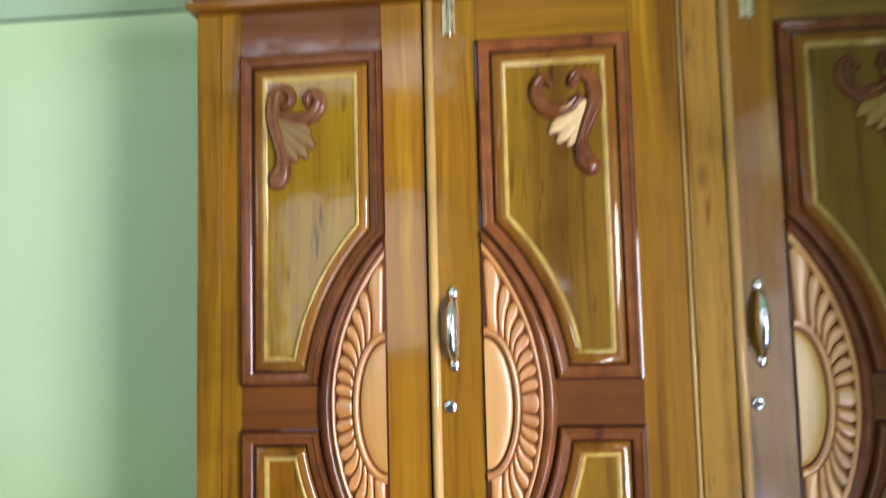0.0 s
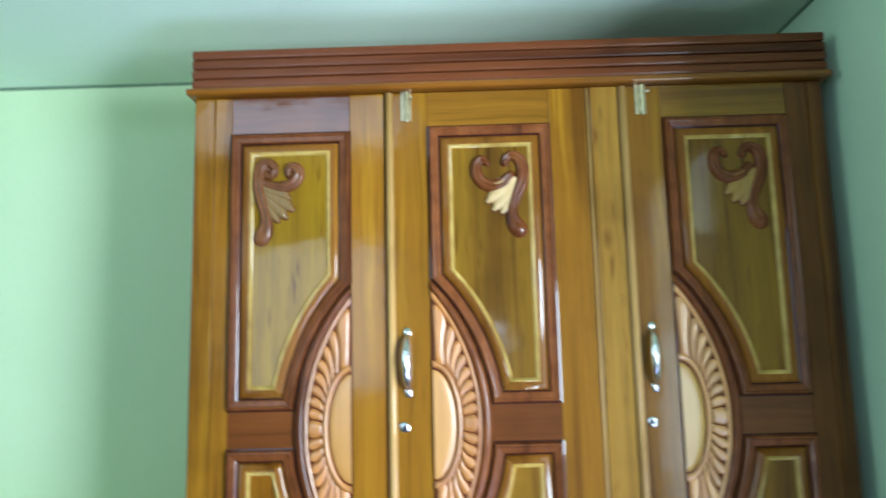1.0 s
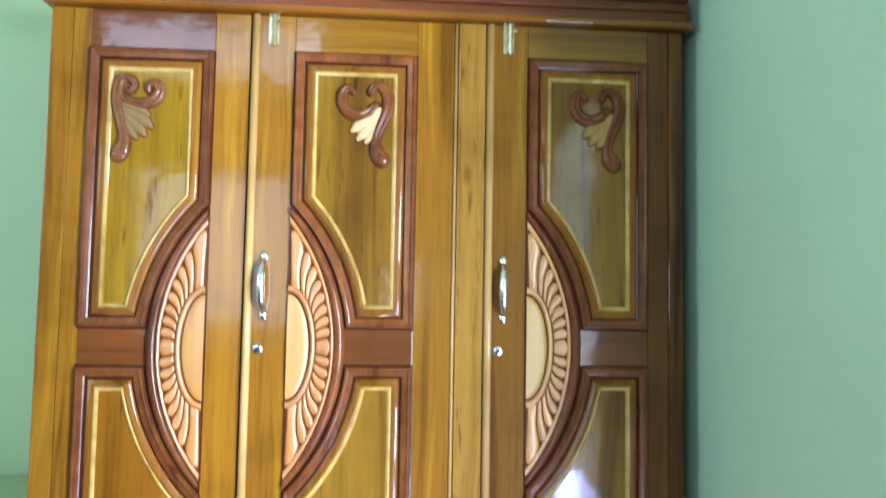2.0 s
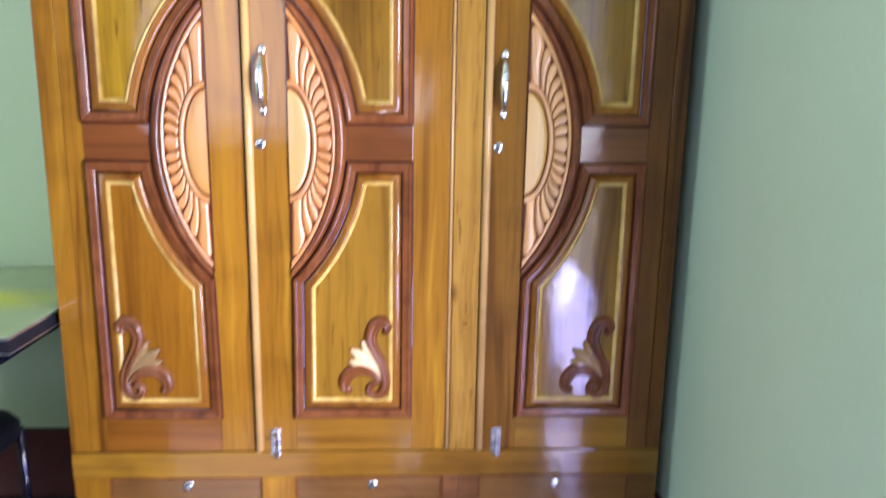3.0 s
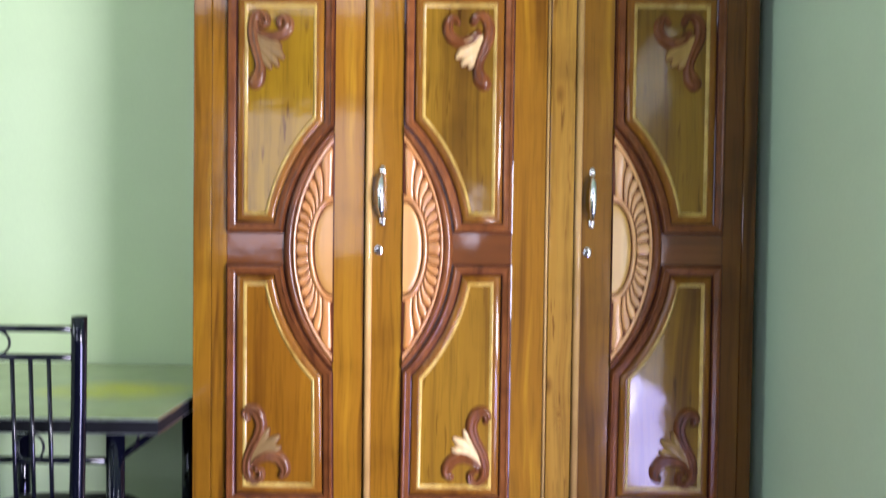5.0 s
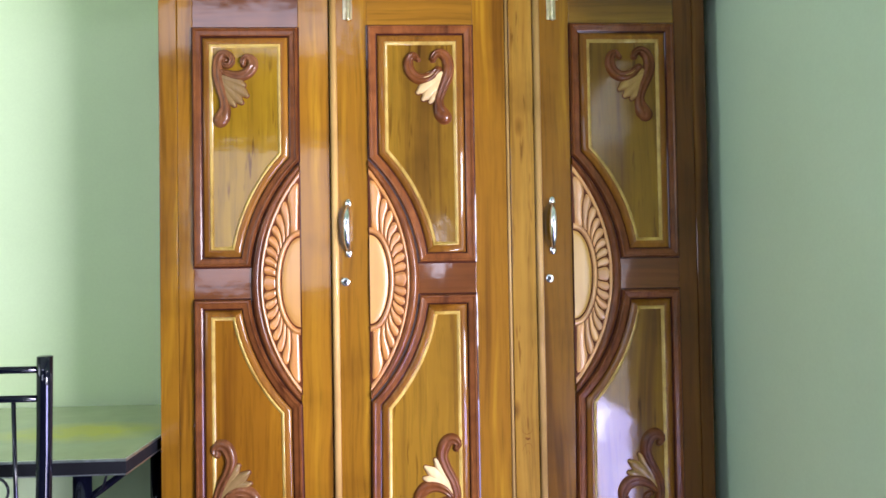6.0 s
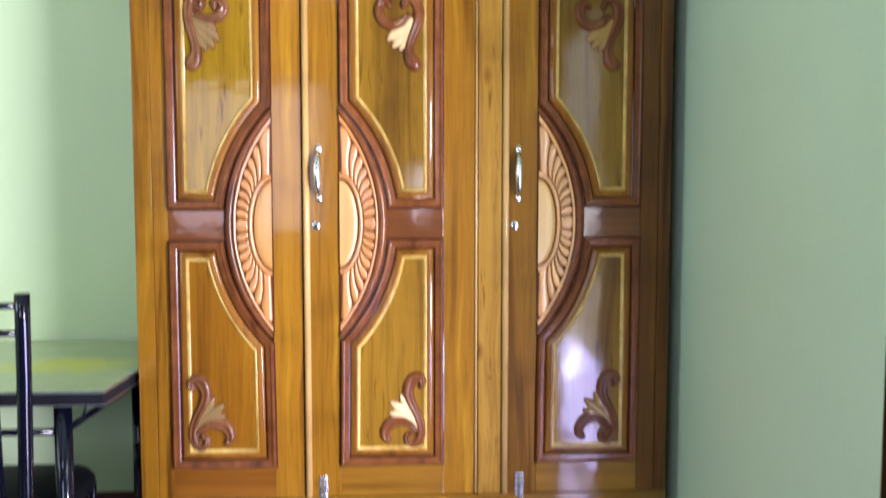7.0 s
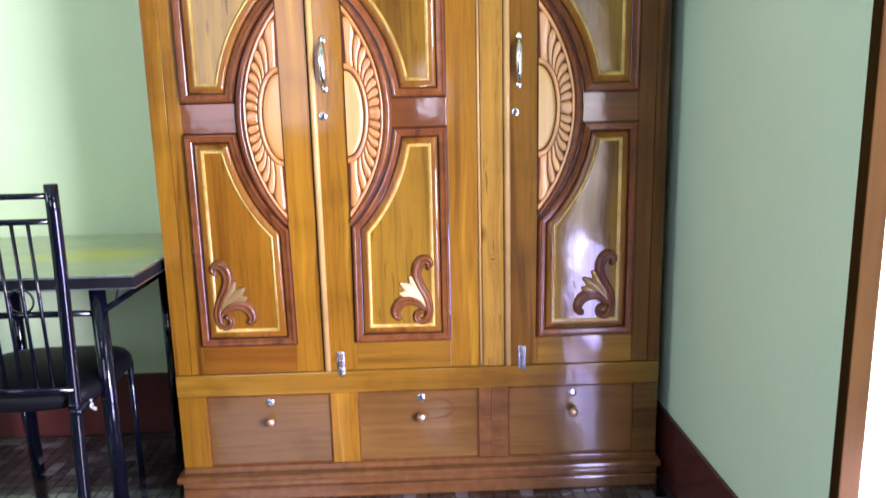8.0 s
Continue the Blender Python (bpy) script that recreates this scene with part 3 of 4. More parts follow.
def loft(bm, place, loop, profile, mats, low, levels):
    rows = [[bm.verts.new(place(u, z, h)) for u, z in panel_inset(loop, low, d, levels)] for d, h in profile]
    for i, (a, b) in enumerate(zip(rows, rows[1:])):
        for k in range(len(a)):
            bm.faces.new((a[k], a[(k + 1) % len(a)], b[(k + 1) % len(a)], b[k])).material_index = mats[i]
    return bm


def relief(bm, place, points, height, base, n=14, across=7, cut=0.0):
    """A rounded raised stroke along (u, z, half width), with round ends."""
    line = spline(points, n)
    rows = []
    for i, q in enumerate(line):
        d = line[min(i + 1, n)][:2] - line[max(i - 1, 0)][:2]
        d = d / (np.linalg.norm(d) + 1e-9)
        r = max(q[2], 0.0005)
        row = []
        for k in range(across):
            f = -1 + 2 * k / (across - 1)
            dip = 1 - cut * math.exp(-((f - 0.15) / 0.22) ** 2)
            row.append(bm.verts.new(place(q[0] - d[1] * f * r, q[1] + d[0] * f * r, base + height * dip * min(1, r / 0.008) * math.sqrt(max(0, 1 - f * f)))))
        rows.append(row)
    for a, b in zip(rows, rows[1:]):
        for k in range(across - 1):
            bm.faces.new((a[k], a[k + 1], b[k + 1], b[k]))
    for q in (line[0], line[-1]):
        r = max(q[2], 0.0005)
        knob = [[bm.verts.new(place(q[0] + r * f * math.cos(t), q[1] + r * f * math.sin(t), base + height * min(1, r / 0.008) * math.sqrt(1 - f * f)))
                 for t in (2 * math.pi * k / 12 for k in range(12))] for f in (1.0, 0.8, 0.45, 0.05)]
        for a, b in zip(knob, knob[1:]):
            for k in range(12):
                bm.faces.new((a[k], a[(k + 1) % 12], b[(k + 1) % 12], b[k]))
    return bm


FIELD_H = 0.005
K = 0.0015
# strokes of the corner carving: across, down from the panel's top corner, half width (in units of K)
CURL_A = [(89, 61, 4), (81, 54, 6), (73, 62, 7.5), (73, 77, 8.5), (81, 90, 9), (95, 96, 9), (111, 92, 8), (124, 80, 6)]
CURL_B = [(115, 61, 5), (119, 53, 6), (128, 50, 7.5), (138, 57, 9), (143, 72, 9.5), (140, 90, 10), (132, 110, 8.5), (125, 130, 7.5), (125, 144, 9), (129, 156, 12.5), (134, 163, 12)]
# the same scrolls with ends wound inwards
VOLUTE_A = [(131, 77, 4.5), (116, 83, 7), (100, 85, 8.5), (86, 79, 9), (78, 67, 8.5), (80, 57, 7.5), (88, 53, 6), (94, 58, 5), (94, 66, 4)]
VOLUTE_B = [(122, 59, 2.5), (125.5, 56, 3), (129, 60, 3.6), (126, 66.5, 4.2), (119, 67, 4.6), (114, 60.5, 5), (115.5, 52, 5.6), (125, 46, 6.5), (134.5, 51, 7.5), (138.5, 65, 8.5), (138, 84, 9), (133, 105, 8.5), (127, 128, 7.5), (126, 143, 9), (130, 156, 12), (134, 162, 11.5)]
LEAVES = [[(134, 88, 6), (117, 90, 9.5), (103, 96, 9), (94, 101, 4)], [(133, 92, 7), (113, 103, 11), (98, 112, 9.5), (89, 119, 4)],
          [(132, 96, 8), (118, 111, 10.5), (106, 123, 9.5), (98, 131, 4)], [(132, 100, 7), (125, 115, 9), (117, 127, 8), (110, 136, 3.5)]]
# the mirror-wise carving of the lower panels, up from the bottom corner
LOW_A = [(137, 66, 4.5), (124, 78, 8), (107, 84, 10.5), (91, 80, 11), (81, 68, 10), (79, 56, 8), (85, 49, 6)]
LOW_B = [(145, 147, 5), (149, 156, 7.5), (141, 163, 9.5), (131, 161, 10.5), (124, 150, 10.5), (121, 134, 9.5), (128, 113, 8.5), (139, 92, 8.5), (145, 70, 8.5), (143, 50, 8), (132, 40, 7), (121, 45, 6.5), (120, 56, 5.5), (128, 60, 5)]
LOW_LEAVES = [[(137, 70, 6), (118, 88, 10), (101, 94, 8.5), (90, 97, 3.5)], [(138, 73, 8), (119, 96, 11.5), (103, 108, 9), (92, 116, 3.5)],
              [(139, 78, 8), (127, 102, 11.5), (116, 117, 8.5), (109, 128, 3.5)]]


def carved_door(x_sun, way, w, x_near, x_far, label, leaf, scroll, handle, hang, curls, stiles, fields, sun_woods):
    """A door whose half sun stands on the edge x_sun; way is +1 where its panels lie to the east of it; hang is how far its top, middle and bottom sit off level."""
    top, mid, base = hang
    levels = up1, up0, zc, lo1, lo0 = UP1 + top, UP0 + mid, ZC + mid, LO1 + mid, LO0 + base
    def place(u, z, h):
        return (x_sun + way * u, -h, z)

    lo, hi = min(x_near, x_far), max(x_near, x_far)
    d = part("door", boxes((lo, hi, 0.006, 0.026, DOOR_Z0 + 0.001, DOOR_Z1 - 0.001)), TEAK_V, wardrobe, label)
    xw = x_sun + way * w
    for a, b in ((x_near, x_sun), (xw, x_far)):
        if abs(a - b) > 0.01:
            part("stile", boxes((min(a, b), max(a, b), 0, 0.0058, DOOR_Z0 + 0.001, DOOR_Z1 - 0.001), bevel=0.0012), stiles[a == x_near], d)
    a, b = min(x_sun, xw) + 0.0006, max(x_sun, xw) - 0.0006
    part("top_rail", boxes((a, b, 0.0004, 0.0058, up1 - 0.004, DOOR_Z1 - 0.001), bevel=0.0006), RAIL if way < 0 else TEAK_H, d)
    part("bottom_rail", boxes((a, b, 0.0004, 0.0058, DOOR_Z0 + 0.001, lo0 + 0.004), bevel=0.0006), BEVELH if way < 0 else TEAK_H, d)
    c0, c1 = sorted((x_sun + way * 0.100, xw - way * 0.0006))
    part("middle_rail", boxes((c0, c1, 0.0004, 0.0058, lo1 - 0.006, up0 + 0.006), bevel=0.0006), RAIL, d, "reddish brown rail")
    for low in (False, True):
        loop = panel_outline(w, low, levels)
        bm = loft(bmesh.new(), place, loop, ((-0.003, -0.004), (-0.002, 0.0006), (0.0012, 0.0012), (0.0028, 0.0095), (0.0050, 0.0128), (0.0078, 0.0130), (0.0098, 0.0108), (0.0120, 0.0100), (0.0205, 0.0088), (0.0235, 0.0070), (0.0243, 0.003), (0.0265, 0.002), (0.0275, 0.0035)),
                  (1, 1, 0, 0, 0, 0, 0, 0, 0, 1, 1, 1), low, levels)
        part("panel_moulding", bm, (BROWN, LINE), d, "dark reddish brown rounded moulding")
        bm = loft(bmesh.new(), place, loop, ((0.0270, 0.0015), (0.0275, 0.0040), (0.033, 0.0070), (0.0390, 0.0095), (0.0435, 0.0098), (0.0455, 0.0085)), (0, 0, 0, 0, 0), low, levels)
        part("panel_bevel", bm, BEVEL, d, "", True)
        bm = loft(bmesh.new(), place, loop, ((0.0448, 0.0080), (0.0457, 0.0096), (0.0476, 0.0104), (0.0498, 0.0098), (0.0524, 0.0072), (0.0545, 0.0040)), (0, 0, 0, 0, 0), low, levels)
        part("panel_bead", bm, GOLD, d, "pale golden yellow bead line", True)
        bm = bmesh.new()
        ring = panel_inset(loop, low, 0.0525, levels)
        ring = [p for k, p in enumerate(ring) if abs(p[0] - ring[k - 1][0]) + abs(p[1] - ring[k - 1][1]) > 1e-5]
        bm.faces.new([bm.verts.new(place(u, z, FIELD_H)) for u, z in ring])
        bmesh.ops.triangulate(bm, faces=bm.faces[:])
        part("panel_field", bm, fields[low], d)
        flip = (lambda u, v, r: (u * K, (lo0 + v * K) if low else (up1 - v * K), r * K))
        bm = bmesh.new()
        for stroke in (LOW_A, LOW_B) if low else curls:
            relief(bm, place, [flip(u, v, r * (1.08 if low else 1.12)) for u, v, r in stroke], 0.0125, FIELD_H - 0.0005, 34, 11, 0.42)
        rim = bmesh.new()
        for stroke in (LOW_A, LOW_B, *LOW_LEAVES) if low else (*curls, *LEAVES):
            relief(rim, place, [flip(u, v, r * (1.08 if low else 1.12) + 1.6) for u, v, r in stroke], 0.0022, FIELD_H - 0.0005, 24, 5)
        part("carving_outline", rim, GROOVE, d, "dark stained groove round the carving", True)
        part("scroll_carving", bm, scroll, d, "carved reddish brown acanthus scroll", True)
        bm = bmesh.new()
        for stroke in LOW_LEAVES if low else LEAVES:
            relief(bm, place, [flip(*p) for p in stroke], 0.0080, FIELD_H, 12)
        part("leaf_carving", bm, leaf, d, "carved fan of leaves", True)
    # crescent moulding round the half sun
    bm = bmesh.new()
    n = 36
    prof = ((0.0, 0.001), (0.10, 0.006), (0.3, 0.0105), (0.6, 0.0115), (0.85, 0.009), (1.0, 0.003))
    rows = []
    for f, h in prof:
        bu, ha = 0.128 + (0.104 - 0.128) * f, 0.313 + (0.291 - 0.313) * f
        rows.append([bm.verts.new(place(max(lens(bu, ha, ha * math.sin(t)), 0.0004), zc + ha * math.sin(t), h)) for t in (math.pi * (i / n - 0.5) for i in range(n + 1))])
    for a, b in zip(rows, rows[1:]):
        for i in range(n):
            bm.faces.new((a[i], a[i + 1], b[i + 1], b[i]))
    part("crescent_moulding", bm, BROWN, d, "dark reddish brown crescent moulding", True)
    # ground of the carving, scalloped rim, ring and disc
    bm = bmesh.new()
    edge = [(max(lens(0.105, 0.292, 0.292 * math.sin(t)), 0.0), zc + 0.292 * math.sin(t)) for t in (math.pi * (i / n - 0.5) for i in range(n + 1))]
    bm.faces.new([bm.verts.new(place(u, z, 0.0032)) for u, z in edge])
    bmesh.ops.triangulate(bm, faces=bm.faces[:])
    part("sun_ground", bm, GROOVE, d, "dark recessed ground of the sun carving")
    rim = bmesh.new()
    rows = []
    n2 = 96
    for f, h in ((0, 0.003), (0.15, 0.008), (0.6, 0.0085), (1.0, 0.004)):
        row = []
        for i in range(n2 + 1):
            t = math.pi * (i / n2 - 0.5)
            scallop = 0.0016 * abs(math.sin(9 * t)) * f
            bu, ha = 0.1035 - 0.0085 * f + scallop, 0.290 - 0.016 * f
            row.append(rim.verts.new(place(max(lens(bu, ha, ha * math.sin(t)), 0.0005), zc + ha * math.sin(t), h)))
        rows.append(row)
    for a, b in zip(rows, rows[1:]):
        for i in range(n2):
            rim.faces.new((a[i], a[i + 1], b[i + 1], b[i]))
    part("sun_rim", rim, sun_woods[0], d, "pale scalloped rim", True)

    def band(b0, a0, b1, a1, prof):
        bm = bmesh.new()
        rows = [[bm.verts.new(place((b0 + (b1 - b0) * f) * math.cos(t) + 0.0005, zc + (a0 + (a1 - a0) * f) * math.sin(t), h)) for t in (math.pi * (i / 28 - 0.5) for i in range(29))] for f, h in prof]
        for a, b in zip(rows, rows[1:]):
            for i in range(28):
                bm.faces.new((a[i], a[i + 1], b[i + 1], b[i]))
        return bm

    part("sun_ring", band(0.0625, 0.136, 0.0515, 0.121, ((0, 0.003), (0.12, 0.0080), (0.5, 0.0090), (0.88, 0.0080), (1, 0.003))), sun_woods[0], d, "", True)
    part("sun_disc", band(0.0480, 0.116, 0.0, 0.0, ((0, 0.003), (0.03, 0.0052), (0.10, 0.0066), (0.3, 0.0074), (0.7, 0.0079), (1, 0.0080))), sun_woods[1], d, "smooth pale golden half disc", True)
    outer = (0.021, 0.047, 0.073, 0.100, 0.128, 0.157, 0.188, 0.222, 0.2745)
    inner = (0.015, 0.034, 0.051, 0.067, 0.083, 0.098, 0.112, 0.125, 0.1368)
    spans = [((-outer[0], outer[0]), (-inner[0], inner[0]))]
    for a, b, c, e in zip(outer, outer[1:], inner, inner[1:]):
        spans += [((a, b), (c, e)), ((-b, -a), (-e, -c))]

    def out_pt(s):
        return np.array((max(lens(0.0955, 0.276, s), 0.0012), s))

    def in_pt(s):
        return np.array((0.0635 * math.sqrt(max(0, 1 - (s / 0.137) ** 2)) + 0.0012, s))

    def groove(o, i, t):
        """The curved line between two petals: it leaves the ring steeply and leans outwards to its tip."""
        p, q = in_pt(i), out_pt(o)
        sign = 1 if o > 0 else -1
        lean = min(1.0, abs(o) / 0.13) * (0.0 if abs(o) > 0.27 else 1.0)
        m = p + (q - p) * t + np.array((-0.55, 0.75 * sign)) * 0.0085 * lean * math.sin(math.pi * t)
        return np.array((max(m[0], 0.0012), m[1]))

    for (o0, o1), (i0, i1) in spans:
        bm = bmesh.new()
        rows = []
        size = float(np.linalg.norm(out_pt((o0 + o1) / 2) - in_pt((i0 + i1) / 2)))
        wide = float(np.linalg.norm(out_pt(o1) - out_pt(o0)))
        tip = max(0.72, 1 - 0.55 * min(wide, 0.036) / size)
        for i in range(13):
            t = i / 12 if i < 7 else 0.5 + 0.5 * math.sin(math.pi / 2 * (i - 6) / 6)
            a, b = groove(o0, i0, t), groove(o1, i1, t)
            mid, half = (a + b) / 2, (b - a) / 2
            gap = 0.0017 / max(float(np.linalg.norm(half)), 0.002)
            full = max(1 - gap, 0.4)
            if t > tip:
                full *= max(math.sqrt(max(0.0, 1 - ((t - tip) / (1 - tip)) ** 2)), 0.06)
            edge = 1.0 if 0.02 < t < 0.985 else 0.35
            rows.append([bm.verts.new(place(max((mid + half * full * f)[0], 0.0010), zc + (mid + half * full * f)[1], 0.0028 + edge * (0.0050 + 0.0012 * t) * (1 - 0.35 * f * f) * (0.25 if abs(f) == 1 else 1.0)))
                         for f in (-1, -0.82, -0.45, 0, 0.45, 0.82, 1)])
        for a, b in zip(rows, rows[1:]):
            for k in range(6):
                bm.faces.new((a[k], a[k + 1], b[k + 1], b[k]))
        part("petal", bm, sun_woods[0], d, "", True)
    # dark stain line down the straight side of the carving
    c0, c1 = sorted((x_sun - way * 0.0022, x_sun + way * 0.0008))
    part("stain_line", boxes((c0, c1, -0.0022, 0.001, zc - 0.292, zc + 0.292)), LINE, d)
    if not handle:
        return d
    hx, bx = handle
    bead = sorted((x_near, x_near + way * 0.019))
    bm = tube(bmesh.new(), [(sum(bead) / 2, -0.002, DOOR_Z0 + 0.002), (sum(bead) / 2, -0.002, DOOR_Z1 - 0.002)], 0.0092, 12)
    part("cover_bead", bm, BEAD_SHEEN, d, "rounded cover strip, its highlight in the pale colour", True)
    zt, zb = 1.360, 1.209
    bm = tube(bmesh.new(), [(hx + 0.002, -0.006, zt - 0.016, 0.0050), (hx + 0.001, -0.016, zt - 0.026, 0.0062), (hx, -0.027, zt - 0.044, 0.0085), (hx - 0.001, -0.031, (zt + zb) / 2, 0.0100),
                            (hx, -0.027, zb + 0.044, 0.0085), (hx + 0.001, -0.016, zb + 0.026, 0.0062), (hx + 0.002, -0.006, zb + 0.016, 0.0050)], 0.008, 12, 24)
    for z in (zt - 0.011, zb + 0.011):
        disc(bm, hx + 0.002, 0.0, z, 0.0085, 0.007, 16, 0.2, rz=0.0125)
    part("handle", bm, CHROME, d, "curved chrome pull handle", True)
    bm = disc(bmesh.new(), hx - 0.008, 0.0, 1.1455, 0.0115, 0.006, 20)
    disc(bm, hx - 0.008, -0.0058, 1.1455, 0.0055, 0.002, 12, mat=1)
    part("keyhole", bm, (CHROME, DARKHOLE), d, "round chrome lock", True)
    for z, m in ((1.870, BRASS), (0.424, CHROME)):
        bm = bmesh.new()
        box(bm, bx - 0.0115, bx + 0.0125, -0.0022, 0.0, z - 0.036, z + 0.034, bevel=0.0008)
        tube(bm, [(bx + 0.003, -0.0070, z - 0.040, 0.0030), (bx + 0.003, -0.0070, z - 0.036, 0.0046), (bx + 0.003, -0.0070, z + 0.030, 0.0046), (bx + 0.003, -0.0070, z + 0.033, 0.0030)], 0.0046, 12)
        for dz, dh in ((-0.026, 0.010), (0.004, 0.007), (0.022, 0.008)):
            tube(bm, [(bx + 0.003, -0.0068, z + dz - dh), (bx + 0.003, -0.0068, z + dz + dh)], 0.0064, 12)
            box(bm, bx - 0.0062, bx + 0.0118, -0.0042, -0.0020, z + dz - dh, z + dz + dh, bevel=0.0008)
        side = 1 if m is BRASS else -1
        tube(bm, [(bx + 0.003, -0.0085, z + 0.0125, 0.0026), (bx + 0.003 + side * 0.007, -0.0130, z + 0.0135, 0.0024), (bx + 0.003 + side * 0.011, -0.0155, z + 0.0140, 0.0040), (bx + 0.003 + side * 0.014, -0.0170, z + 0.0145, 0.0030)], 0.003, 10)
        for dz in (-0.030, 0.013, 0.029):
            disc(bm, bx - 0.0085, -0.0022, z + dz, 0.0022, 0.0012, 8)
        part("tower_bolt", bm, m, d, "small metal tower bolt")
    return d


carved_door(-0.2595, -1, 0.2735, -0.1815, -0.5715, "carved teak door, its half sun beside the handle door", LEAF_BROWN, SCROLL, None, (-0.006, -0.005, -0.001), (VOLUTE_A, VOLUTE_B), (TEAK_V, TEAK_V), (FIELD_PALE, FIELD_WARM), (PETAL, DISC))
carved_door(-0.0806, 1, 0.2790, -0.1785, 0.2825, "carved teak door with chrome handle and lock", LEAF_PALE, BROWN, (-0.136, -0.1305), (0.0, 0.0, -0.001), (CURL_A, CURL_B), (TEAK_V, TEAK_V), (FIELD, FIELD), (PETAL, DISC))
carved_door(0.4560, 1, 0.2840, 0.3580, 0.7885, "carved teak door beside the wall, with chrome handle", LEAF, BROWN, (0.400, 0.409), (0.005, 0.004, -0.001), (CURL_A, CURL_B), (UMBER, TEAK_V), (FIELD, FIELD), (PETAL_LIT, DISC_LIT))
bm = tube(bmesh.new(), [(0.2880, 0.003, DOOR_Z0 + 0.002), (0.2880, 0.003, DOOR_Z1 - 0.002)], 0.0042, 8)
part("hinge_bead", bm, BEAD_SHEEN, wardrobe, "thin pale bead", True)

# almond-shaped growth figure in the middle drawer
bm = bmesh.new()
for arc in ([(0.118, 0.286, 0.0010), (0.150, 0.298, 0.0018), (0.185, 0.289, 0.0022), (0.206, 0.264, 0.0012)], [(0.206, 0.264, 0.0012), (0.188, 0.245, 0.0024), (0.155, 0.236, 0.0020), (0.118, 0.234, 0.0008)]):
    relief(bm, lambda u, z, h: (u, 0.0069 - h, z), arc, 0.0016, 0.0, 16, 3)
part("growth_figure", bm, GROOVE, drawers[1], "dark almond-shaped grain line", True)


# knot in the middle post
bm = bmesh.new()
for arc in ([(0.3215, 0.728, 0.0030), (0.3262, 0.7262, 0.0042), (0.3310, 0.7275, 0.0026)], [(0.3060, 0.760, 0.0006), (0.3180, 0.7400, 0.0012), (0.3330, 0.7420, 0.0012), (0.3450, 0.7620, 0.0006)],
            [(0.3080, 0.690, 0.0006), (0.3190, 0.7110, 0.0012), (0.3330, 0.7120, 0.0012), (0.3440, 0.6900, 0.0006)], [(0.3150, 0.655, 0.0005), (0.3220, 0.690, 0.0010), (0.3300, 0.6910, 0.0010), (0.3350, 0.660, 0.0005)]):
    relief(bm, lambda u, z, h: (u, -0.0019 - h, z), arc, 0.0012, 0.0, 16, 3)
part("growth_figure", bm, BEVEL, wardrobe, "brown knot with curved grain lines", True)


# ---- table against the wall ----
TX1, TY0, TZ = -0.635, -0.185, 0.752
table = thing("table", (-1.05, 0.15, 0), "black metal table with a glossy sage green top", "table")
part("tabletop", boxes((-1.47, TX1 - 0.004, TY0 + 0.004, WALL_Y - 0.02, TZ - 0.006, TZ), bevel=0.0015), TOPM, table, "glossy sage green top with a soft yellow patch")
bm = boxes((-1.47, TX1, TY0, TY0 + 0.012, TZ - 0.036, TZ - 0.0062), (TX1 - 0.012, TX1, TY0 + 0.012, WALL_Y - 0.02, TZ - 0.036, TZ - 0.0062), (-1.47, TX1 - 0.012, TY0 + 0.012, WALL_Y - 0.02, TZ - 0.034, TZ - 0.0062), bevel=0.001)
part("edge_band", bm, BANDM, table)
part("edge_trim", boxes((-1.47, TX1 + 0.001, TY0 - 0.001, TY0 + 0.002, TZ - 0.0375, TZ - 0.0345), (TX1 - 0.002, TX1 + 0.001, TY0 + 0.002, WALL_Y - 0.02, TZ - 0.0375, TZ - 0.0345)), EDGE, table, "thin grey metal edge trim")
part("edge_trim", boxes((-1.47, TX1 + 0.001, TY0 - 0.001, TY0 + 0.0038, TZ - 0.0062, TZ - 0.0005), (TX1 - 0.0038, TX1 + 0.001, TY0 + 0.0038, WALL_Y - 0.02, TZ - 0.0062, TZ - 0.0005)), EDGE, table, "thin grey metal edge trim")
for x, y in ((-0.747, -0.155), (-0.756, 0.36), (-1.26, -0.155), (-1.25, 0.33)):
    part("leg", tube(bmesh.new(), [(x, y, 0.0), (x, y, TZ - 0.0345)], 0.0205, 20), BLACK, table, "", True)
part("rail", tube(bmesh.new(), [(-1.26, -0.155, 0.643), (-0.75, -0.155, 0.643)], 0.009), BLACK, table, "", True)
part("rail", tube(bmesh.new(), [(-0.747, -0.155, 0.643), (-0.756, 0.36, 0.640)], 0.009), BLACK, table, "", True)
part("bracket", tube(bmesh.new(), [(-0.73, -0.155, 0.655), (-0.705, -0.155, 0.672), (-0.695, -0.155, 0.695), (-0.690, -0.155, 0.716)], 0.003, 6, 8), BLACK, table, "", True)


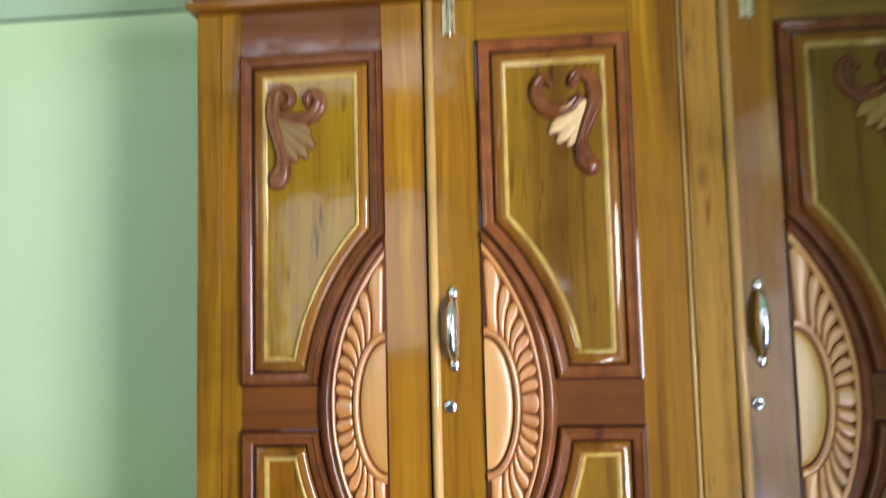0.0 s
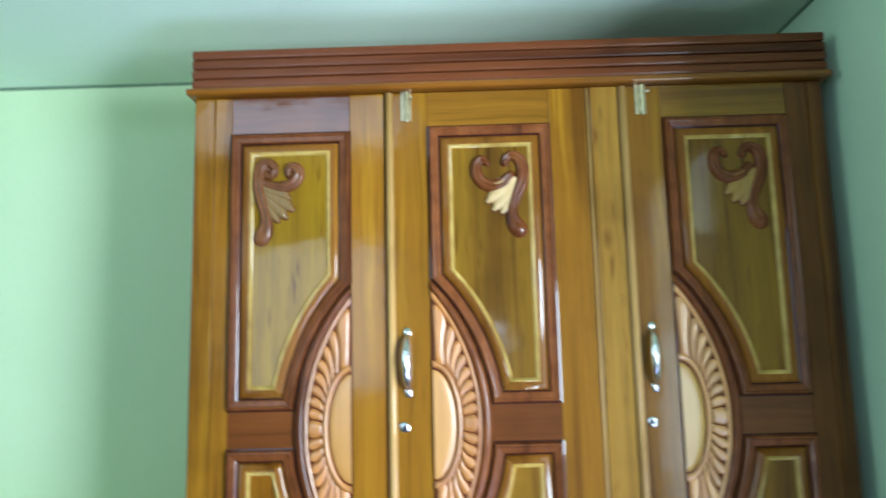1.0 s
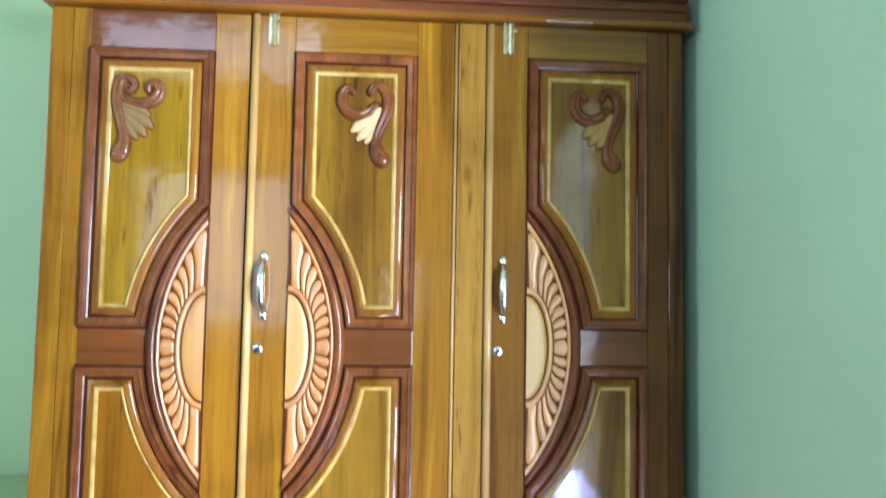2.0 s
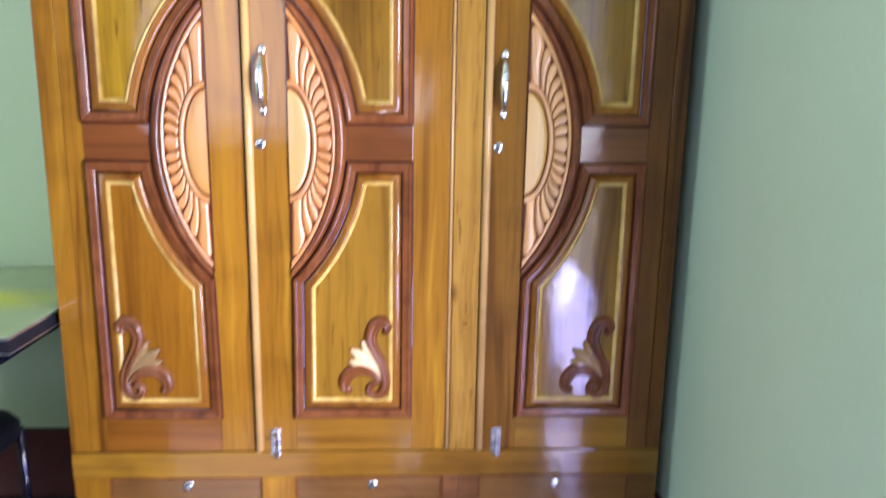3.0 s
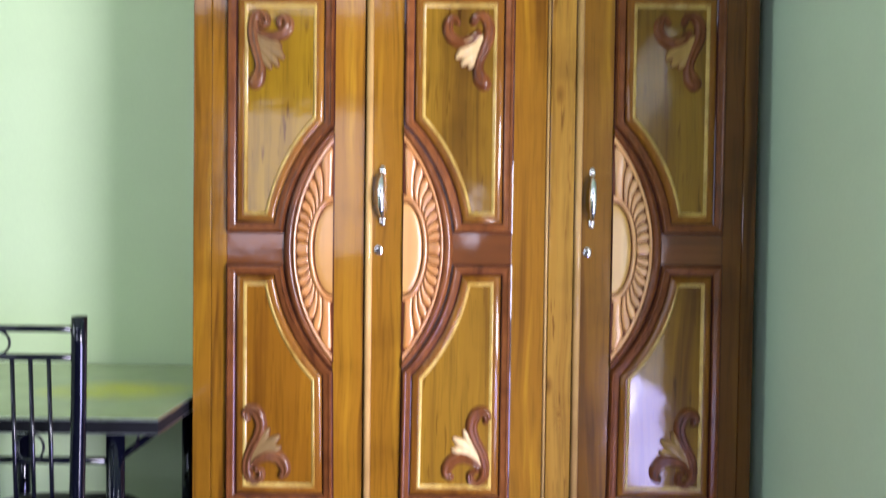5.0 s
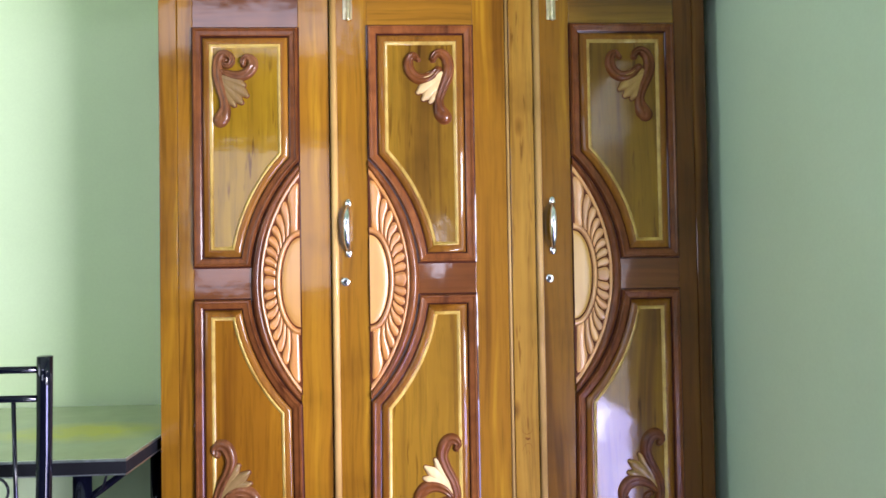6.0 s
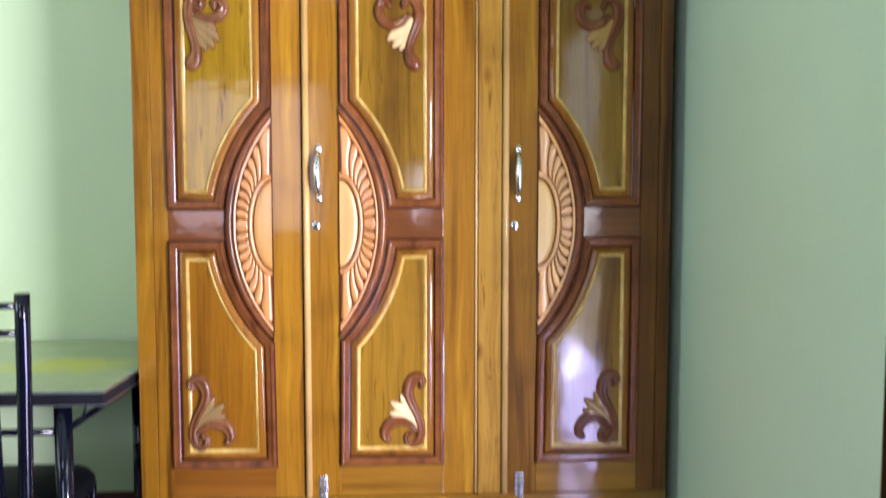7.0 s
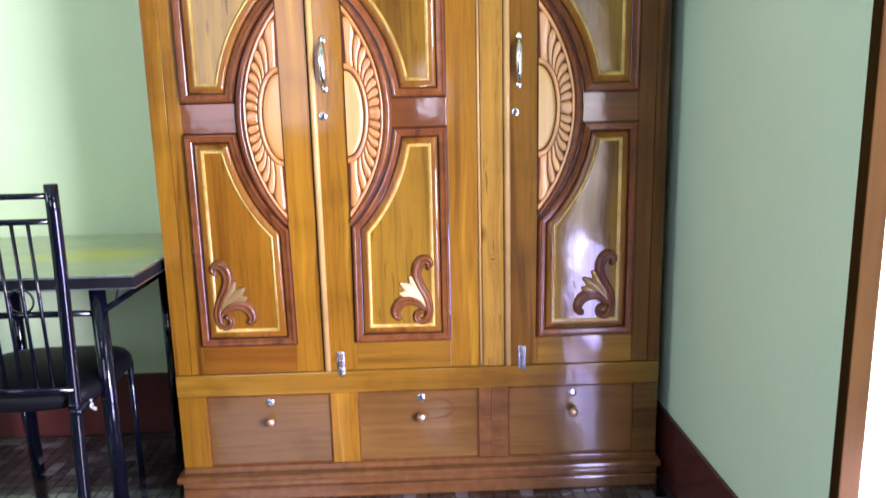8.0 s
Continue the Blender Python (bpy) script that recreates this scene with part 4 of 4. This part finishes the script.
# ---- chair drawn up to the table ----
chair = thing("chair", (-0.97, -0.1, 0), "black tubular metal chair with a padded black seat", "chair")
for s in (1, -1):
    cx = -0.97
    part("back_post", tube(bmesh.new(), [(cx + s * 0.214, -0.305, 1.004), (cx + s * 0.203, -0.288, 0.75), (cx + s * 0.187, -0.268, 0.46), (cx + s * 0.180, -0.268, 0.22), (cx + s * 0.178, -0.280, 0.0)], 0.0158, 12, 16), BLACK, chair, "", True)
    part("front_leg", tube(bmesh.new(), [(cx + s * 0.178, 0.100, 0.418), (cx + s * 0.166 - 0.018, 0.165, 0.0)], 0.0095, 10), BLACK, chair, "", True)
    part("side_rail", tube(bmesh.new(), [(cx + s * 0.196, -0.28, 0.415), (cx + s * 0.165, 0.095, 0.415)], 0.010, 8), BLACK, chair, "", True)
    part("ring", tube(bmesh.new(), [(-0.963 + s * 0.029 + 0.0275 * math.cos(a), -0.303, 0.945 + 0.0265 * math.sin(a)) for a in (2 * math.pi * k / 20 for k in range(21))], 0.003, 6), BLACK, chair, "", True)
    part("ring", tube(bmesh.new(), [(cx + s * 0.098 + 0.030 * math.cos(a), -0.288, 0.715 + 0.030 * math.sin(a)) for a in (2 * math.pi * k / 20 for k in range(21))], 0.003, 6), BLACK, chair, "", True)
for s, z in ((1, 0.435), (1, 0.418), (-1, 0.435), (-1, 0.418)):
    part("weld_collar", tube(bmesh.new(), [(-0.97 + s * 0.1865, -0.268, z - 0.004), (-0.97 + s * 0.1868, -0.268, z + 0.004)], 0.0178, 12), BLACK, chair, "", True)
part("top_rail", tube(bmesh.new(), [(-1.172, -0.304, 0.976), (-0.768, -0.304, 0.976)], 0.0075, 8), BLACK, chair, "", True)
part("back_rail", tube(bmesh.new(), [(-1.172, -0.301, 0.914), (-0.768, -0.301, 0.914)], 0.0075, 8), BLACK, chair, "", True)
part("back_rail", tube(bmesh.new(), [(-1.166, -0.281, 0.478), (-0.774, -0.281, 0.478)], 0.0085, 8), BLACK, chair, "", True)
part("front_rail", tube(bmesh.new(), [(-1.135, 0.095, 0.412), (-0.805, 0.095, 0.412)], 0.009, 8), BLACK, chair, "", True)
for i in range(8):
    x = -0.963 + (i - 3.5) * 0.0395
    part("back_bar", tube(bmesh.new(), [(x, -0.300, 0.914), (x, -0.281, 0.478)], 0.0046, 8), BLACK, chair, "", True)
bm = bmesh.new()
rows = []
for f, z in ((0.0, 0.418), (0.96, 0.418), (1.0, 0.428), (1.0, 0.448), (0.95, 0.464), (0.75, 0.472), (0.0, 0.476)):
    rows.append([bm.verts.new((-0.965 + 0.212 * f * math.copysign(abs(math.cos(a)) ** 0.55, math.cos(a)), -0.075 + 0.205 * f * math.copysign(abs(math.sin(a)) ** 0.55, math.sin(a)), z)) for a in (2 * math.pi * k / 40 for k in range(40))])
for a, b in zip(rows, rows[1:]):
    for k in range(40):
        bm.faces.new((a[k], a[(k + 1) % 40], b[(k + 1) % 40], b[k]))
bmesh.ops.remove_doubles(bm, verts=bm.verts, dist=1e-5)
part("seat", bm, VINYL, chair, "rounded black vinyl seat cushion", True)


bm = bmesh.new()
for x, z, w, h in ((-0.773, 0.418, 0.014, 0.012), (-0.768, 0.405, 0.010, 0.016), (-0.762, 0.398, 0.012, 0.008)):
    bm.faces.new([bm.verts.new((x + a * w, -0.215 + b * 0.01 * a, z + b * h)) for a, b in ((-0.5, -0.4), (0.6, -0.6), (0.4, 0.5), (-0.6, 0.3))])
part("torn_tag", bm, WHITEW, chair, "torn white paper tag")


# ---- mosaic chips of the floor ----
CHIP = 0.040
chip_mesh = bpy.data.meshes.new("chip")
bm = box(bmesh.new(), -CHIP / 2 + 0.001, CHIP / 2 - 0.001, -CHIP / 2 + 0.001, CHIP / 2 - 0.001, -0.0028, 0.0, bevel=0.0008, segs=1)
bm.to_mesh(chip_mesh)
bm.free()
chip_mesh.materials.append(MOSAIC)
verts, faces = [], []
h = CHIP / 2 - 0.001
for i in range(-65, 22):
    for j in range(-80, 13):
        x, y = (i + 0.5) * CHIP, (j + 0.5) * CHIP - 0.01
        if x > WALL_X - 0.03 or y > WALL_Y - 0.03 or y < ROOM_S + 0.02 or (-0.60 < x < 0.80 and y > 0.0):
            continue
        if -0.66 < x and -0.16 < y < 0.0:
            c = new("tile", chip_mesh)
            c.parent, c.location = FLOOR, (x, y, 0)
            continue
        k = len(verts)
        verts += [(x + sx * h * f, y + sy * h * f, z) for f, z in ((1.0, -0.003), (0.96, 0.0)) for sx, sy in ((-1, -1), (1, -1), (1, 1), (-1, 1))]
        faces += [(k + 4, k + 5, k + 6, k + 7)] + [(k + a, k + (a + 1) % 4, k + 4 + (a + 1) % 4, k + 4 + a) for a in range(4)]
me = bpy.data.meshes.new("mosaic_tiles")
me.from_pydata(verts, [], faces)
me.materials.append(MOSAIC)
chips = new("mosaic_tiles", me)
chips.parent = FLOOR
tagged(chips, "small grey and dark mosaic chips", kind="stuff")
